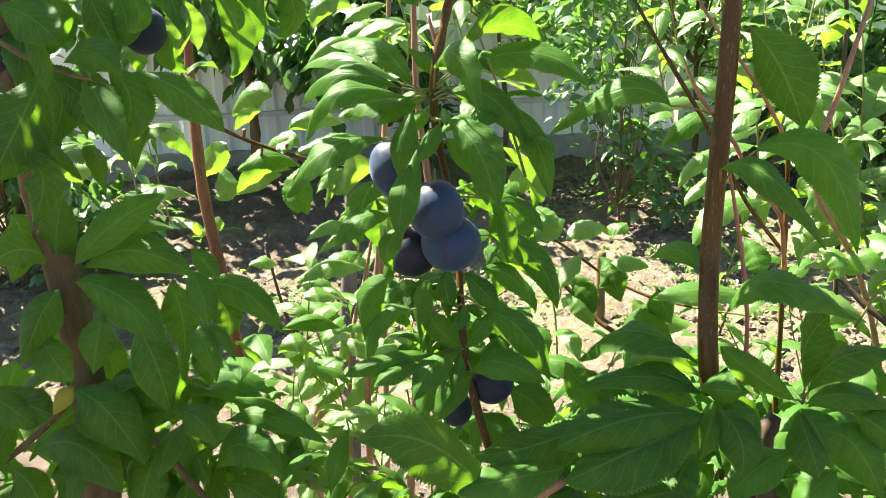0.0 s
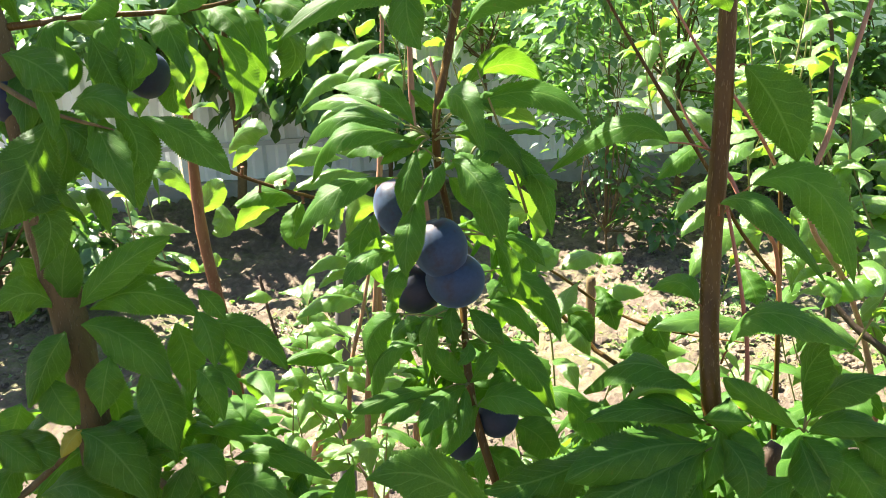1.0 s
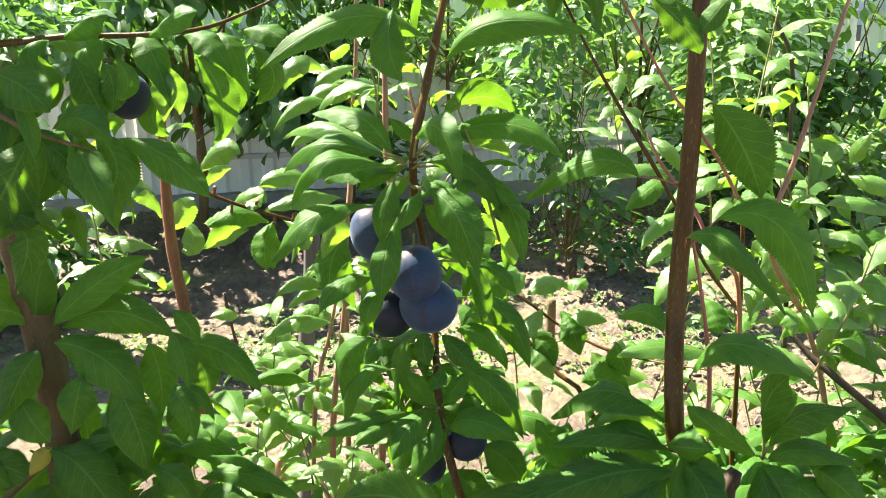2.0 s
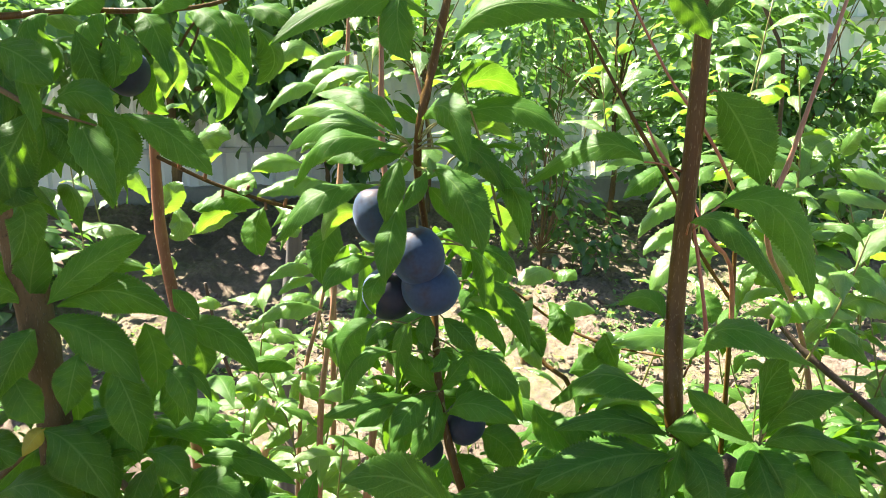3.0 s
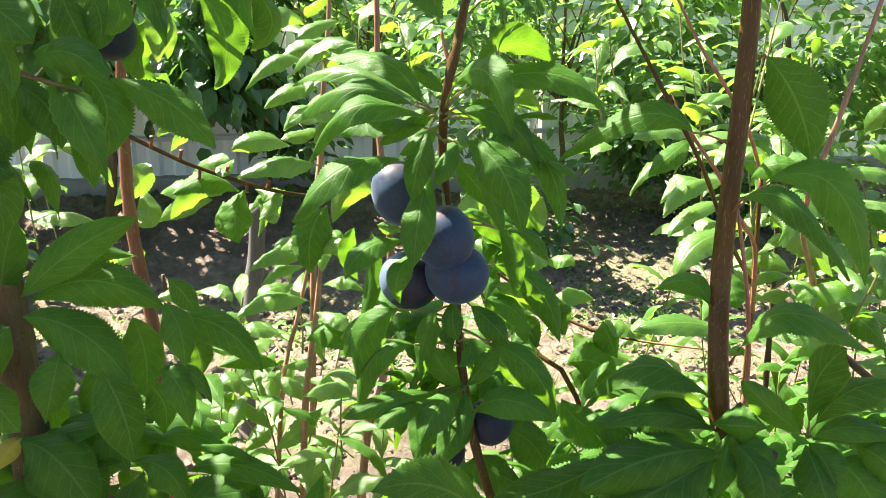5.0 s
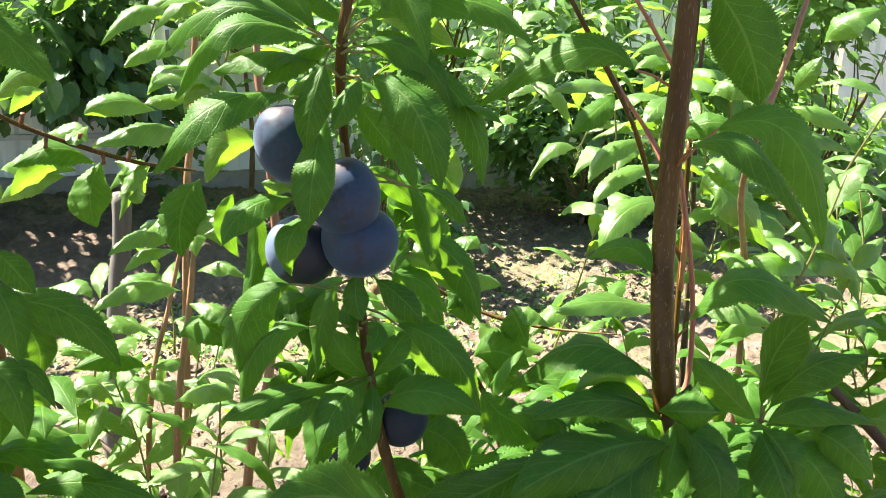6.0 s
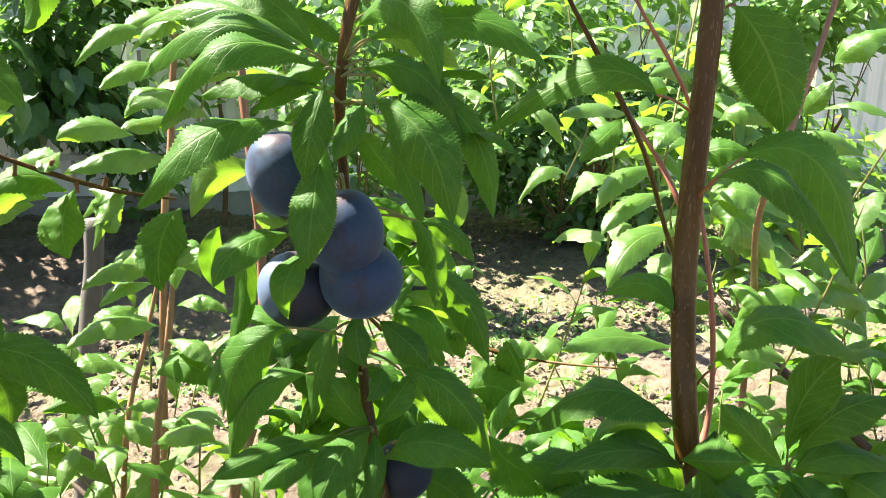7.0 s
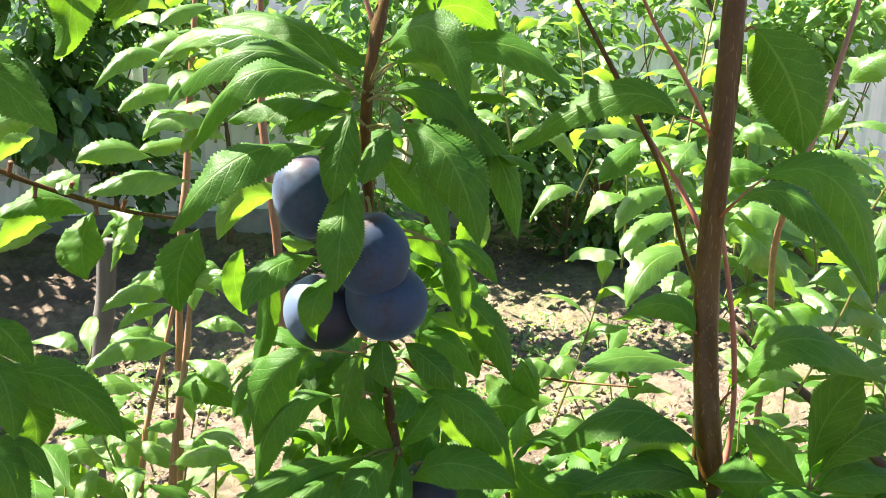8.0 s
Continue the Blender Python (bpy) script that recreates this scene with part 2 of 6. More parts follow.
def sheet_mesh(name, grid, uvs=None, smooth=True):
    """A mesh from rows of points, each row as long as the next."""
    g = np.asarray(grid, float)
    r, c = g.shape[:2]
    k = np.arange(r * c).reshape(r, c)
    faces = np.stack([k[:-1, :-1], k[:-1, 1:], k[1:, 1:], k[1:, :-1]], -1).reshape(-1, 4)
    me = bpy.data.meshes.new(name)
    me.from_pydata(g.reshape(-1, 3).tolist(), [], faces.tolist())
    if uvs is not None:
        lay = me.uv_layers.new(name="UVMap")
        lay.data.foreach_set("uv", np.asarray(uvs, float).reshape(-1, 2)[faces.ravel()].ravel())
    if smooth:
        me.polygons.foreach_set("use_smooth", [True] * len(me.polygons))
    return me


def blade(b, m, t, width, n, seg=22, half=3, saw=0.07, cup=0.42, wave=0.05, rnd=None, tip=0.88):
    """Rows of points of a leaf blade that runs from b over m to t, with its face along n: folded along the midrib,
    a little twisted, toothed, and drawn out to a point."""
    rnd = rnd or random.Random(int(abs(b[0] * 7919 + t[1] * 104729 + t[2] * 1299709) * 1000))
    b, m, t, n = (np.array(v, float) for v in (b, m, t, n))
    c = 2 * m - (b + t) / 2
    ph1, ph2, ph3 = (rnd.uniform(0, 6.28) for _ in range(3))
    peak = rnd.uniform(0.44, 0.55)
    blunt = rnd.uniform(tip - 0.14, tip + 0.14)
    twist = rnd.uniform(-0.45, 0.45)
    cup *= rnd.uniform(0.8, 1.45)
    rows, uv = [], []
    for i in range(seg + 1):
        s = i / seg
        p = (1 - s) ** 2 * b + 2 * s * (1 - s) * c + s * s * t
        d = 2 * (1 - s) * (c - b) + 2 * s * (t - c)
        d /= np.linalg.norm(d) + 1e-9
        side = np.cross(d, n)
        side /= np.linalg.norm(side) + 1e-9
        up = np.cross(side, d)
        turn = twist * (s - 0.4)
        side, up = side * math.cos(turn) + up * math.sin(turn), up * math.cos(turn) - side * math.sin(turn)
        q = s / peak if s < peak else (1 - s) / (1 - peak)
        w = width / 2 * (math.sin(q * math.pi / 2) ** (0.95 if s < peak else blunt))
        w = max(w, width * 0.012)
        row = []
        for j in range(-half, half + 1):
            v = j / half
            out = 1.0
            if abs(j) == half:
                out += saw * (1 if i % 2 else -0.4) * (0 if i in (0, seg) else 1)
            ripple = wave * width * math.sin(s * 11 + ph1 + (2 if v > 0 else 0)) * abs(v) ** 2
            fold = cup * (1 + 0.3 * math.sin(ph2 + s * 4))
            rise = -fold * w * (0.55 * abs(v) + 0.5 * v * v) + 0.025 * width * math.sin(s * 30 + ph3) * abs(v)
            row.append(p + side * v * w * out * (1 - 0.1 * fold) + up * (rise + ripple + 0.25 * fold * w))
            uv.append((s, (v + 1) / 2))
        rows.append(row)
    return np.array(rows), uv


def leaf(tree, b, m, t, width, n, mat=None, stalk=None, cup=0.44, fine=True, label="", red=False):
    """One leaf with its stalk, hung on a tree. stalk: where the leaf stalk leaves the twig."""
    rows, uv = blade(b, m, t, width, n, 76 if fine else 30, 3 if fine else 2, 0.085 if fine else 0.09, cup)
    ob = part("leaf", sheet_mesh("leaf", rows - np.array(b), uv), mat or LEAF, tree, label, b)
    if stalk is not None:
        tube("leaf_stalk", [stalk, (np.array(stalk) * 0.45 + np.array(b) * 0.55 + np.array((0, 0, 0.002))), b], [0.0011, 0.0009, 0.0008], STALK if fine and not red else REDSTALK, ob, 6, base=b)
    return ob


def tube(name, points, radii, mat, parent, sides=10, label="", knots=0.0, base=None, seed=3):
    """A stem through the points, with a radius at each of them and swollen knots if wanted."""
    pts = [Vector(p) for p in points]
    rnd = random.Random(seed + int(1000 * abs(pts[0].x)))
    out, rad = [], []
    for i in range(len(pts) - 1):
        p0, p1, p2, p3 = pts[max(i - 1, 0)], pts[i], pts[i + 1], pts[min(i + 2, len(pts) - 1)]
        steps = max(3, min(14, int((p2 - p1).length / 0.02)))
        for k in range(steps):
            s = k / steps
            out.append(0.5 * ((2 * p1) + (p2 - p0) * s + (2 * p0 - 5 * p1 + 4 * p2 - p3) * s * s + (3 * p1 - p0 - 3 * p2 + p3) * s ** 3))
            rad.append(radii[i] * (1 - s) + radii[i + 1] * s)
    out.append(pts[-1])
    rad.append(radii[-1])
    org = Vector(base) if base is not None else pts[0].copy()
    rows = []
    ref = Vector((0.31, 0.9, 0.2))
    for i, (p, r) in enumerate(zip(out, rad)):
        d = (out[min(i + 1, len(out) - 1)] - out[max(i - 1, 0)]).normalized()
        a = d.cross(ref).normalized()
        c = d.cross(a)
        k = 1 + (knots * rnd.random() ** 3 if knots else 0)
        rows.append([p - org + (a * math.cos(u) + c * math.sin(u)) * r * k * (1 + 0.05 * math.sin(3 * u + i * 0.7)) for u in (2 * math.pi * j / sides for j in range(sides + 1))])
    for i, s in ((0, 1), (-1, -1)):
        mid = sum((v for v in rows[i][:-1]), Vector()) / sides
        cap = [mid.copy() for _ in rows[i]]
        rows = [cap] + rows if s > 0 else rows + [cap]
    return part(name, sheet_mesh(name, [[tuple(v) for v in r] for r in rows]), mat, parent, label, org)


def plum(tree, at, rx, rz, lean=0.0, crease=0.0, label="blue-black plum with a pale bloom", stalk=None, seed=1, mat=None):
    """A plum: egg-shaped, with a shallow suture down one side and a dimple at the stalk."""
    rows, uv = [], []
    nu, nv = 40, 26
    for i in range(nv + 1):
        th = math.pi * i / nv
        row = []
        for j in range(nu + 1):
            ph = 2 * math.pi * j / nu
            r = math.sin(th) * (1 + 0.05 * math.cos(th))
            dip = 0.035 * math.exp(-((math.remainder(ph - crease, 2 * math.pi)) / 0.13) ** 2) * math.sin(th)
            z = math.cos(th) - 0.10 * math.exp(-((math.pi * i / nv) / 0.3) ** 2)
            bump = 1 + 0.012 * noise.noise(Vector((math.cos(ph) * r * 1.5 + seed, math.sin(ph) * r * 1.5, z * 1.5)))
            row.append((rx * r * math.cos(ph) * (1 - dip) * bump, rx * r * math.sin(ph) * (1 - dip) * bump, rz * z * bump))
            uv.append((j / nu, i / nv))
        rows.append(row)
    ob = part("plum", sheet_mesh("plum", rows, uv), mat or PLUM, tree, label, at)
    ob.rotation_euler = (radians(lean * 0.4), radians(lean), 0)
    if stalk is not None:
        top = Vector(at) + Vector((0, 0, rz * 0.86))
        tube("fruit_stalk", [stalk, (Vector(stalk) + top) / 2 + Vector((0, 0, 0.002)), top], [0.0013, 0.0011, 0.0014], STALK, tree, 6)
    return ob


TWIGLEAVES = []


def twig_leaves():
    """Ten shapes of loose leaves, one unit long."""
    if not TWIGLEAVES:
        for k in range(10):
            r = random.Random(100 + k)
            bow = r.uniform(0.08, 0.2)
            TWIGLEAVES.append(blade((0, 0, 0), (0.5, 0, bow), (0.95, r.uniform(-0.12, 0.12), r.uniform(-0.32, 0.0)), r.uniform(0.29, 0.37), (0, 0, 1), 18, 2, 0.08, r.uniform(0.15, 0.45), 0.06, r, 1.08))
    return TWIGLEAVES


def scatter(at, spread, count, size, seed, droop):
    """Places, turns and sizes of loose leaves round a place."""
    rnd = random.Random(seed)
    for i in range(count):
        p = Vector(at) + Vector((rnd.gauss(0, spread[0]), rnd.gauss(0, spread[1]), rnd.gauss(0, spread[2])))
        k = rnd.randrange(10)
        turn = Euler((radians(rnd.gauss(0, 22)), radians(droop * 60 + rnd.gauss(0, 22)), radians(rnd.uniform(0, 360))))
        yield p, k, turn, size * rnd.uniform(0.65, 1.2)


def sprout(tree, at, spread, count, size, seed, mat, droop=0.35):
    """Leafy twigs round a place on a tree: leaves set spirally, the lower ones arching out, the upper ones steeper."""
    shapes = twig_leaves()
    rnd = random.Random(seed)
    while count > 0:
        few = min(count, rnd.randint(6, 9))
        count -= few
        lean = Vector((rnd.gauss(0, 0.28), rnd.gauss(0, 0.22), 1)).normalized()
        reach = 0.29 * size * few
        foot = Vector(at) + Vector((rnd.gauss(0, spread[0]), rnd.gauss(0, spread[1]), rnd.gauss(0, spread[2] * 0.8))) - lean * reach * 0.5
        tip = foot + lean * reach
        sway = Vector((rnd.gauss(0, 0.008), rnd.gauss(0, 0.008), 0))
        tube("twig", [foot, (foot + tip) / 2 + sway, tip], [0.0014, 0.0012, 0.0007], STALK, tree, 6, knots=0.2)
        around = rnd.uniform(0, 6.28)
        for i in range(few):
            q = (i + 0.5) / few
            around += 2.4 + rnd.gauss(0, 0.25)
            k = rnd.randrange(10)
            if (k, mat.name) not in SHARED:
                SHARED[(k, mat.name)] = sheet_mesh("leaf", *shapes[k])
                SHARED[(k, mat.name)].materials.append(mat)
            ob = part("leaf", SHARED[(k, mat.name)], mat, tree, "", foot.lerp(tip, q) + sway * (1 - abs(2 * q - 1)))
            steep = radians(-6 + 50 * q - droop * 20 + rnd.gauss(0, 12))
            ob.rotation_euler = Euler((radians(rnd.gauss(0, 18)), -steep, around))
            one = size * rnd.uniform(0.8, 1.15) * (1.1 - 0.45 * q)
            ob.scale = (one, one, one)


def foliage(tree, at, spread, count, size, seed, mat, droop=0.35):
    """The denser leaves deeper in a crown, as one mesh."""
    shapes = twig_leaves()
    verts, faces, uvs = [], [], []
    for p, k, turn, s in scatter((0, 0, 0), spread, count, size, seed, droop):
        rows, uv = shapes[k]
        n, c = rows.shape[:2]
        m = np.array(turn.to_matrix()) * s
        o = len(verts)
        verts += (rows.reshape(-1, 3) @ m.T + np.array(p)).tolist()
        uvs += uv
        faces += [(o + a * c + b, o + a * c + b + 1, o + (a + 1) * c + b + 1, o + (a + 1) * c + b) for a in range(n - 1) for b in range(c - 1)]
    me = bpy.data.meshes.new("foliage")
    me.from_pydata(verts, [], faces)
    lay = me.uv_layers.new(name="UVMap")
    lay.data.foreach_set("uv", np.array(uvs)[np.array(faces).ravel()].ravel())
    me.polygons.foreach_set("use_smooth", [True] * len(me.polygons))
    tagged(part("foliage", me, mat, tree, "dense shaded green leaves", at), kind="stuff")


SHARED = {}


def box(bm, x0, x1, y0, y1, z0, z1):
    vs = bmesh.ops.create_cube(bm, size=1)["verts"]
    bmesh.ops.scale(bm, vec=(x1 - x0, y1 - y0, z1 - z0), verts=vs)
    bmesh.ops.translate(bm, vec=((x0 + x1) / 2, (y0 + y1) / 2, (z0 + z1) / 2), verts=vs)
    return vs


# ---- ground ----
def ground():
    """One sheet of soil to the horizon, crumbly where the camera sees it."""
    xs = np.r_[-220, -60, -20, -8, -4, -2.6, np.arange(-1.7, 2.6, 0.016), 3.8, 5, 9, 20, 60, 220]
    ys = np.r_[-220, -60, -20, -6, -2, 0, 0.7, np.arange(0.9, 4.7, 0.017), 5.2, 6.5, 10, 25, 70, 240]
    rows = []
    for y in ys:
        row = []
        for x in xs:
            z = 0.0
            if -2.7 < x < 3.9 and 0.65 < y < 5.3:
                dug = max(0, min(1, (1.0 - abs(x + 0.55)) * 3)) * max(0, min(1, (y - 3.2) * 3))
                p = Vector((x, y, 0))
                z = 0.030 * noise.noise(p * 1.6) + (0.014 + 0.02 * dug) * noise.noise(p * 9) + (0.010 + 0.018 * dug) * abs(noise.noise(p * 26)) + 0.013 * abs(noise.noise(p * 48 + Vector((0, 0, 7)))) + 0.016 * noise.noise(p * 62 + Vector((3, 0, 0))) + 0.010 * random.uniform(-0.5, 0.5)
                z += 0.05 * dug
            row.append((x, y, z))
        rows.append(row)
    ob = new("ground", sheet_mesh("ground", rows))
    ob.data.materials.append(SOIL)
    tagged(ob, "dry crumbly garden soil with dug beds and sparse weeds", "ground", kind="structure")


ground()


def clods():
    """Loose lumps of soil lying on the bed."""
    rnd = random.Random(5)
    verts, faces = [], []
    for n in range(24000):
        if n < 14000:
            y = 0.95 + 3.5 * rnd.random()
            x = rnd.uniform(-1.7, 2.3) * (0.4 + 0.16 * y)
        else:
            y = rnd.uniform(3.2, 4.5)
            x = rnd.uniform(-1.7, 1.5)
        dug = abs(x + 0.55) < 1.0 and y > 3.3
        r = (0.003 + 0.016 * rnd.random() ** 4) * (1.5 if dug else 1.0)
        k = len(verts)
        ring = 7
        for z, q in ((-0.3, 0.9), (0.25, 1.0), (0.65, 0.7)):
            for i in range(ring):
                a = 2 * math.pi * i / ring
                o = r * q * rnd.uniform(0.55, 1.3)
                verts.append((x + o * math.cos(a), y + o * math.sin(a), z * r * rnd.uniform(0.6, 1.3)))
        verts.append((x + rnd.uniform(-0.2, 0.2) * r, y, r * rnd.uniform(0.75, 0.95)))
        for h in range(2):
            faces += [(k + h * ring + i, k + h * ring + (i + 1) % ring, k + (h + 1) * ring + (i + 1) % ring, k + (h + 1) * ring + i) for i in range(ring)]
        faces += [(k + 2 * ring + i, k + 2 * ring + (i + 1) % ring, k + 3 * ring) for i in range(ring)]
    me = bpy.data.meshes.new("soil_clods")
    me.from_pydata(verts, [], faces)
    me.materials.append(CLOD)
    tagged(new("soil_clods", me), "loose brown soil clods scattered on the bed", "soil", kind="stuff")


clods()


# ---- fence ----
FY = 4.62


def fence():
    f = thing("fence", (0.0, FY, 0.0), "white corrugated metal sheet fence on a grey concrete plinth", "fence", kind="structure")
    for k in range(-5, 6):
        x0 = k * 1.15
        xs = []
        for i in range(20):
            a = x0 + i * 0.0575
            z = 0.008 if i % 2 else -0.008
            xs += [(a + 0.008, z), (a + 0.0495, z)]
        rows = [[(x, y, z) for x, y in xs] for z in (0.10, 0.5, 1.0)]
        part("fence_sheet", sheet_mesh("fence_sheet", rows, smooth=False), SHEET, f, "", (0, FY - 0.002 * (k % 2), 0))
    bm = bmesh.new()
    for z in (0.285, 0.86):
        vs = box(bm, -5.75, 6.9, -0.035, -0.012, z, z + 0.022)
    bmesh.ops.bevel(bm, geom=bm.edges[:], offset=0.003, segments=1)
    part("rail", bm, RAIL, f, "grey metal rail", (0, FY, 0))
    bm = bmesh.new()
    box(bm, -5.75, 6.9, -0.06, 0.06, -0.1, 0.122)
    bmesh.ops.bevel(bm, geom=bm.edges[:], offset=0.006, segments=2)
    part("plinth", bm, PLINTH, f, "grey concrete plinth", (0, FY, 0))


fence()

bm = bmesh.new()
box(bm, -30, 30, 0, 0.3, -0.2, 6.0)
backdrop = part("backdrop", bm, WALL, None, "", (0, 16.0, 0))
tagged(backdrop, "pale stucco wall far behind the fence", "wall", kind="structure")


# ---- plum tree with the fruit ----
plum_tree = thing("plum_tree", (0.2, 0.74, 0.0), "columnar plum tree with upright brown shoots and blue plums", "plum tree", "plum trees")
tube("fruiting_branch", [(0.0499, 0.85, 1.1741), (0.0263, 0.83, 1.081), (0.0141, 0.815, 1.0349), (0.0041, 0.808, 0.9959), (0.0031, 0.815, 0.9515), (0.0106, 0.83, 0.9024), (0.0177, 0.83, 0.8341), (0.0178, 0.81, 0.7905), (0.0191, 0.79, 0.7559), (0.0268, 0.78, 0.7083), (0.0456, 0.76, 0.6479), (0.0924, 0.74, 0.5672)], [0.0029, 0.0032, 0.0033, 0.0035, 0.0034, 0.0032, 0.0030, 0.0029, 0.0031, 0.0033, 0.0044, 0.0063], SHOOT, plum_tree, 12, label="brown woody branch carrying the plums", knots=0.35)
tube("twig", [(0.0094, 0.812, 1.0154), (0.0056, 0.815, 1.0266), (0.0016, 0.82, 1.0443)], [0.0020, 0.0017, 0.0013], RED, plum_tree, 8, knots=0.2)
tube("shoot", [(0.2623, 0.83, 1.2365), (0.2507, 0.81, 1.1187), (0.2451, 0.8, 1.0413), (0.2385, 0.79, 0.956), (0.2306, 0.78, 0.857), (0.2236, 0.76, 0.7929), (0.2227, 0.747, 0.7501), (0.226, 0.745, 0.7276)], [0.0061, 0.0069, 0.0075, 0.0078, 0.0082, 0.0083, 0.0086, 0.0083], SHOOT, plum_tree, 16, label="smooth reddish-brown upright shoot with pale specks", knots=0.05)
tube("branch", [(0.2263, 0.748, 0.7306), (0.2431, 0.765, 0.7048), (0.2656, 0.785, 0.6639), (0.2789, 0.785, 0.6147), (0.2968, 0.77, 0.5435)], [0.0057, 0.0051, 0.0054, 0.0059, 0.0086], DARKBARK, plum_tree, 12, label="dark shaded branch", knots=0.4)
tube("branch", [(0.2943, 0.78, 0.6828), (0.2849, 0.775, 0.6662), (0.2836, 0.77, 0.6346), (0.2899, 0.75, 0.5705)], [0.0056, 0.0076, 0.0087, 0.0102], DARKBARK, plum_tree, 12, label="stubby dark spur", knots=0.4)
tube("twig", [(0.2450, 0.8000, 0.9200), (0.2520, 0.8000, 0.8890), (0.2600, 0.7900, 0.8330), (0.2660, 0.7870, 0.7810), (0.2660, 0.7850, 0.7400), (0.2590, 0.7800, 0.7190), (0.247, 0.772, 0.69)], [0.0010, 0.0014, 0.0017, 0.0019, 0.0021, 0.0024, 0.0028], PINK, plum_tree, 8, label="thin pink shoot", knots=0.3)
tube("branch", [(0.0974, 0.72, 0.6646), (0.0782, 0.72, 0.6536), (0.0489, 0.72, 0.6342), (-0.0016, 0.72, 0.5858)], [0.0038, 0.0048, 0.0058, 0.0074], RED, plum_tree, 12, label="reddish twig", knots=0.3)
tube("trunk", [(0.29, 0.68, 0.52), (0.27, 0.70, 0.36), (0.24, 0.73, 0.18), (0.2, 0.74, -0.03)], [0.02, 0.022, 0.024, 0.03], BARK, plum_tree, 14, "grey-brown trunk", knots=0.2)
plum(plum_tree, (-0.0332, 0.808, 0.9199), 0.0212, 0.0258, -6, 2.2, stalk=(-0.0026, 0.8, 0.9401), seed=1)
plum(plum_tree, (0.0001, 0.787, 0.887), 0.0236, 0.0269, -14, 3.6, stalk=(0.001, 0.8, 0.9195), seed=2)
plum(plum_tree, (0.0113, 0.792, 0.8559), 0.0259, 0.0242, 10, 1.2, stalk=(0.0066, 0.8, 0.8913), seed=3)
plum(plum_tree, (-0.0235, 0.812, 0.8455), 0.0250, 0.0236, 14, 4.0, stalk=(0.0014, 0.8, 0.8773), label="dark plum with a sunlit rim painted pale on one side", seed=4, mat=RIMPLUM)
plum(plum_tree, (0.0425, 0.795, 0.7225), 0.0195, 0.0205, 5, 1, stalk=(0.0323, 0.79, 0.7454), label="dark shaded plum", seed=5, mat=SHADEDPLUM)
plum(plum_tree, (0.009, 0.812, 0.688), 0.0155, 0.0165, 0, 2, stalk=(0.0288, 0.79, 0.7178), label="dark shaded plum", seed=6, mat=SHADEDPLUM)
leaf(plum_tree, (-0.0147, 0.8, 0.9905), (-0.0445, 0.825, 1.0211), (-0.0859, 0.86, 1.0182), 0.028, (-0.12, -0.53, 0.84), stalk=(-0.0028, 0.806, 0.9789))
leaf(plum_tree, (-0.0225, 0.79, 0.9937), (-0.0716, 0.805, 1.0149), (-0.1109, 0.85, 0.999), 0.019, (-0.3, -0.52, 0.8), YOUNG, stalk=(-0.0028, 0.806, 0.9789))
leaf(plum_tree, (-0.0223, 0.785, 0.9909), (-0.0749, 0.78, 1.0046), (-0.1103, 0.835, 0.9706), 0.027, (-0.48, -0.58, 0.66), stalk=(-0.0028, 0.806, 0.9789))
leaf(plum_tree, (-0.0144, 0.78, 0.9826), (-0.0717, 0.75, 0.9957), (-0.1014, 0.785, 0.9505), 0.026, (-0.3, -0.64, 0.71), stalk=(-0.0028, 0.806, 0.9789))
leaf(plum_tree, (-0.0338, 0.77, 0.9544), (-0.0819, 0.745, 0.9522), (-0.1162, 0.75, 0.9142), 0.030, (-0.24, -0.58, 0.78), stalk=(-0.0009, 0.8, 0.9418))
leaf(plum_tree, (-0.044, 0.815, 0.9182), (-0.0678, 0.84, 0.9136), (-0.0821, 0.855, 0.8846), 0.024, (-0.36, -0.78, -0.51), YOUNG, stalk=(-0.0163, 0.8, 0.9132))
leaf(plum_tree, (-0.0142, 0.775, 0.9743), (-0.0241, 0.765, 0.9493), (-0.028, 0.765, 0.9227), 0.023, (-0.28, -0.93, 0.25), stalk=(-0.0028, 0.806, 0.9789))
leaf(plum_tree, (-0.0124, 0.785, 0.9427), (-0.025, 0.755, 0.9116), (-0.0294, 0.748, 0.8772), 0.027, (-0.24, -0.82, 0.52), stalk=(-0.0039, 0.795, 0.9459))
leaf(plum_tree, (0.0075, 0.775, 0.9639), (-0.0023, 0.765, 0.952), (-0.0125, 0.76, 0.9346), 0.017, (-0.27, -0.77, 0.58), stalk=(0.0007, 0.8, 0.9619))
leaf(plum_tree, (0.0094, 0.78, 0.9748), (0.0115, 0.775, 0.968), (0.0115, 0.77, 0.9619), 0.009, (-0.2, -0.79, 0.58), YOUNG)
leaf(plum_tree, (0.0057, 0.78, 1.0065), (0.0227, 0.745, 1.0193), (0.0361, 0.725, 0.978), 0.029, (-0.63, -0.6, 0.49), stalk=(0.0034, 0.805, 0.9862), cup=0.3)
leaf(plum_tree, (0.0299, 0.82, 1.0155), (0.0635, 0.83, 1.0336), (0.1005, 0.84, 1.0139), 0.029, (0.22, -0.83, -0.52), LEAF, stalk=(0.0062, 0.81, 1.0056))
leaf(plum_tree, (0.023, 0.82, 0.9979), (0.0887, 0.81, 1.01), (0.1301, 0.795, 0.9809), 0.029, (-0.07, -0.74, 0.67), stalk=(0.0054, 0.806, 0.9894))
leaf(plum_tree, (0.0277, 0.83, 0.9981), (0.066, 0.85, 0.9918), (0.0961, 0.86, 0.9713), 0.020, (0.17, -0.84, -0.51), YOUNG, stalk=(0.0054, 0.806, 0.9861))
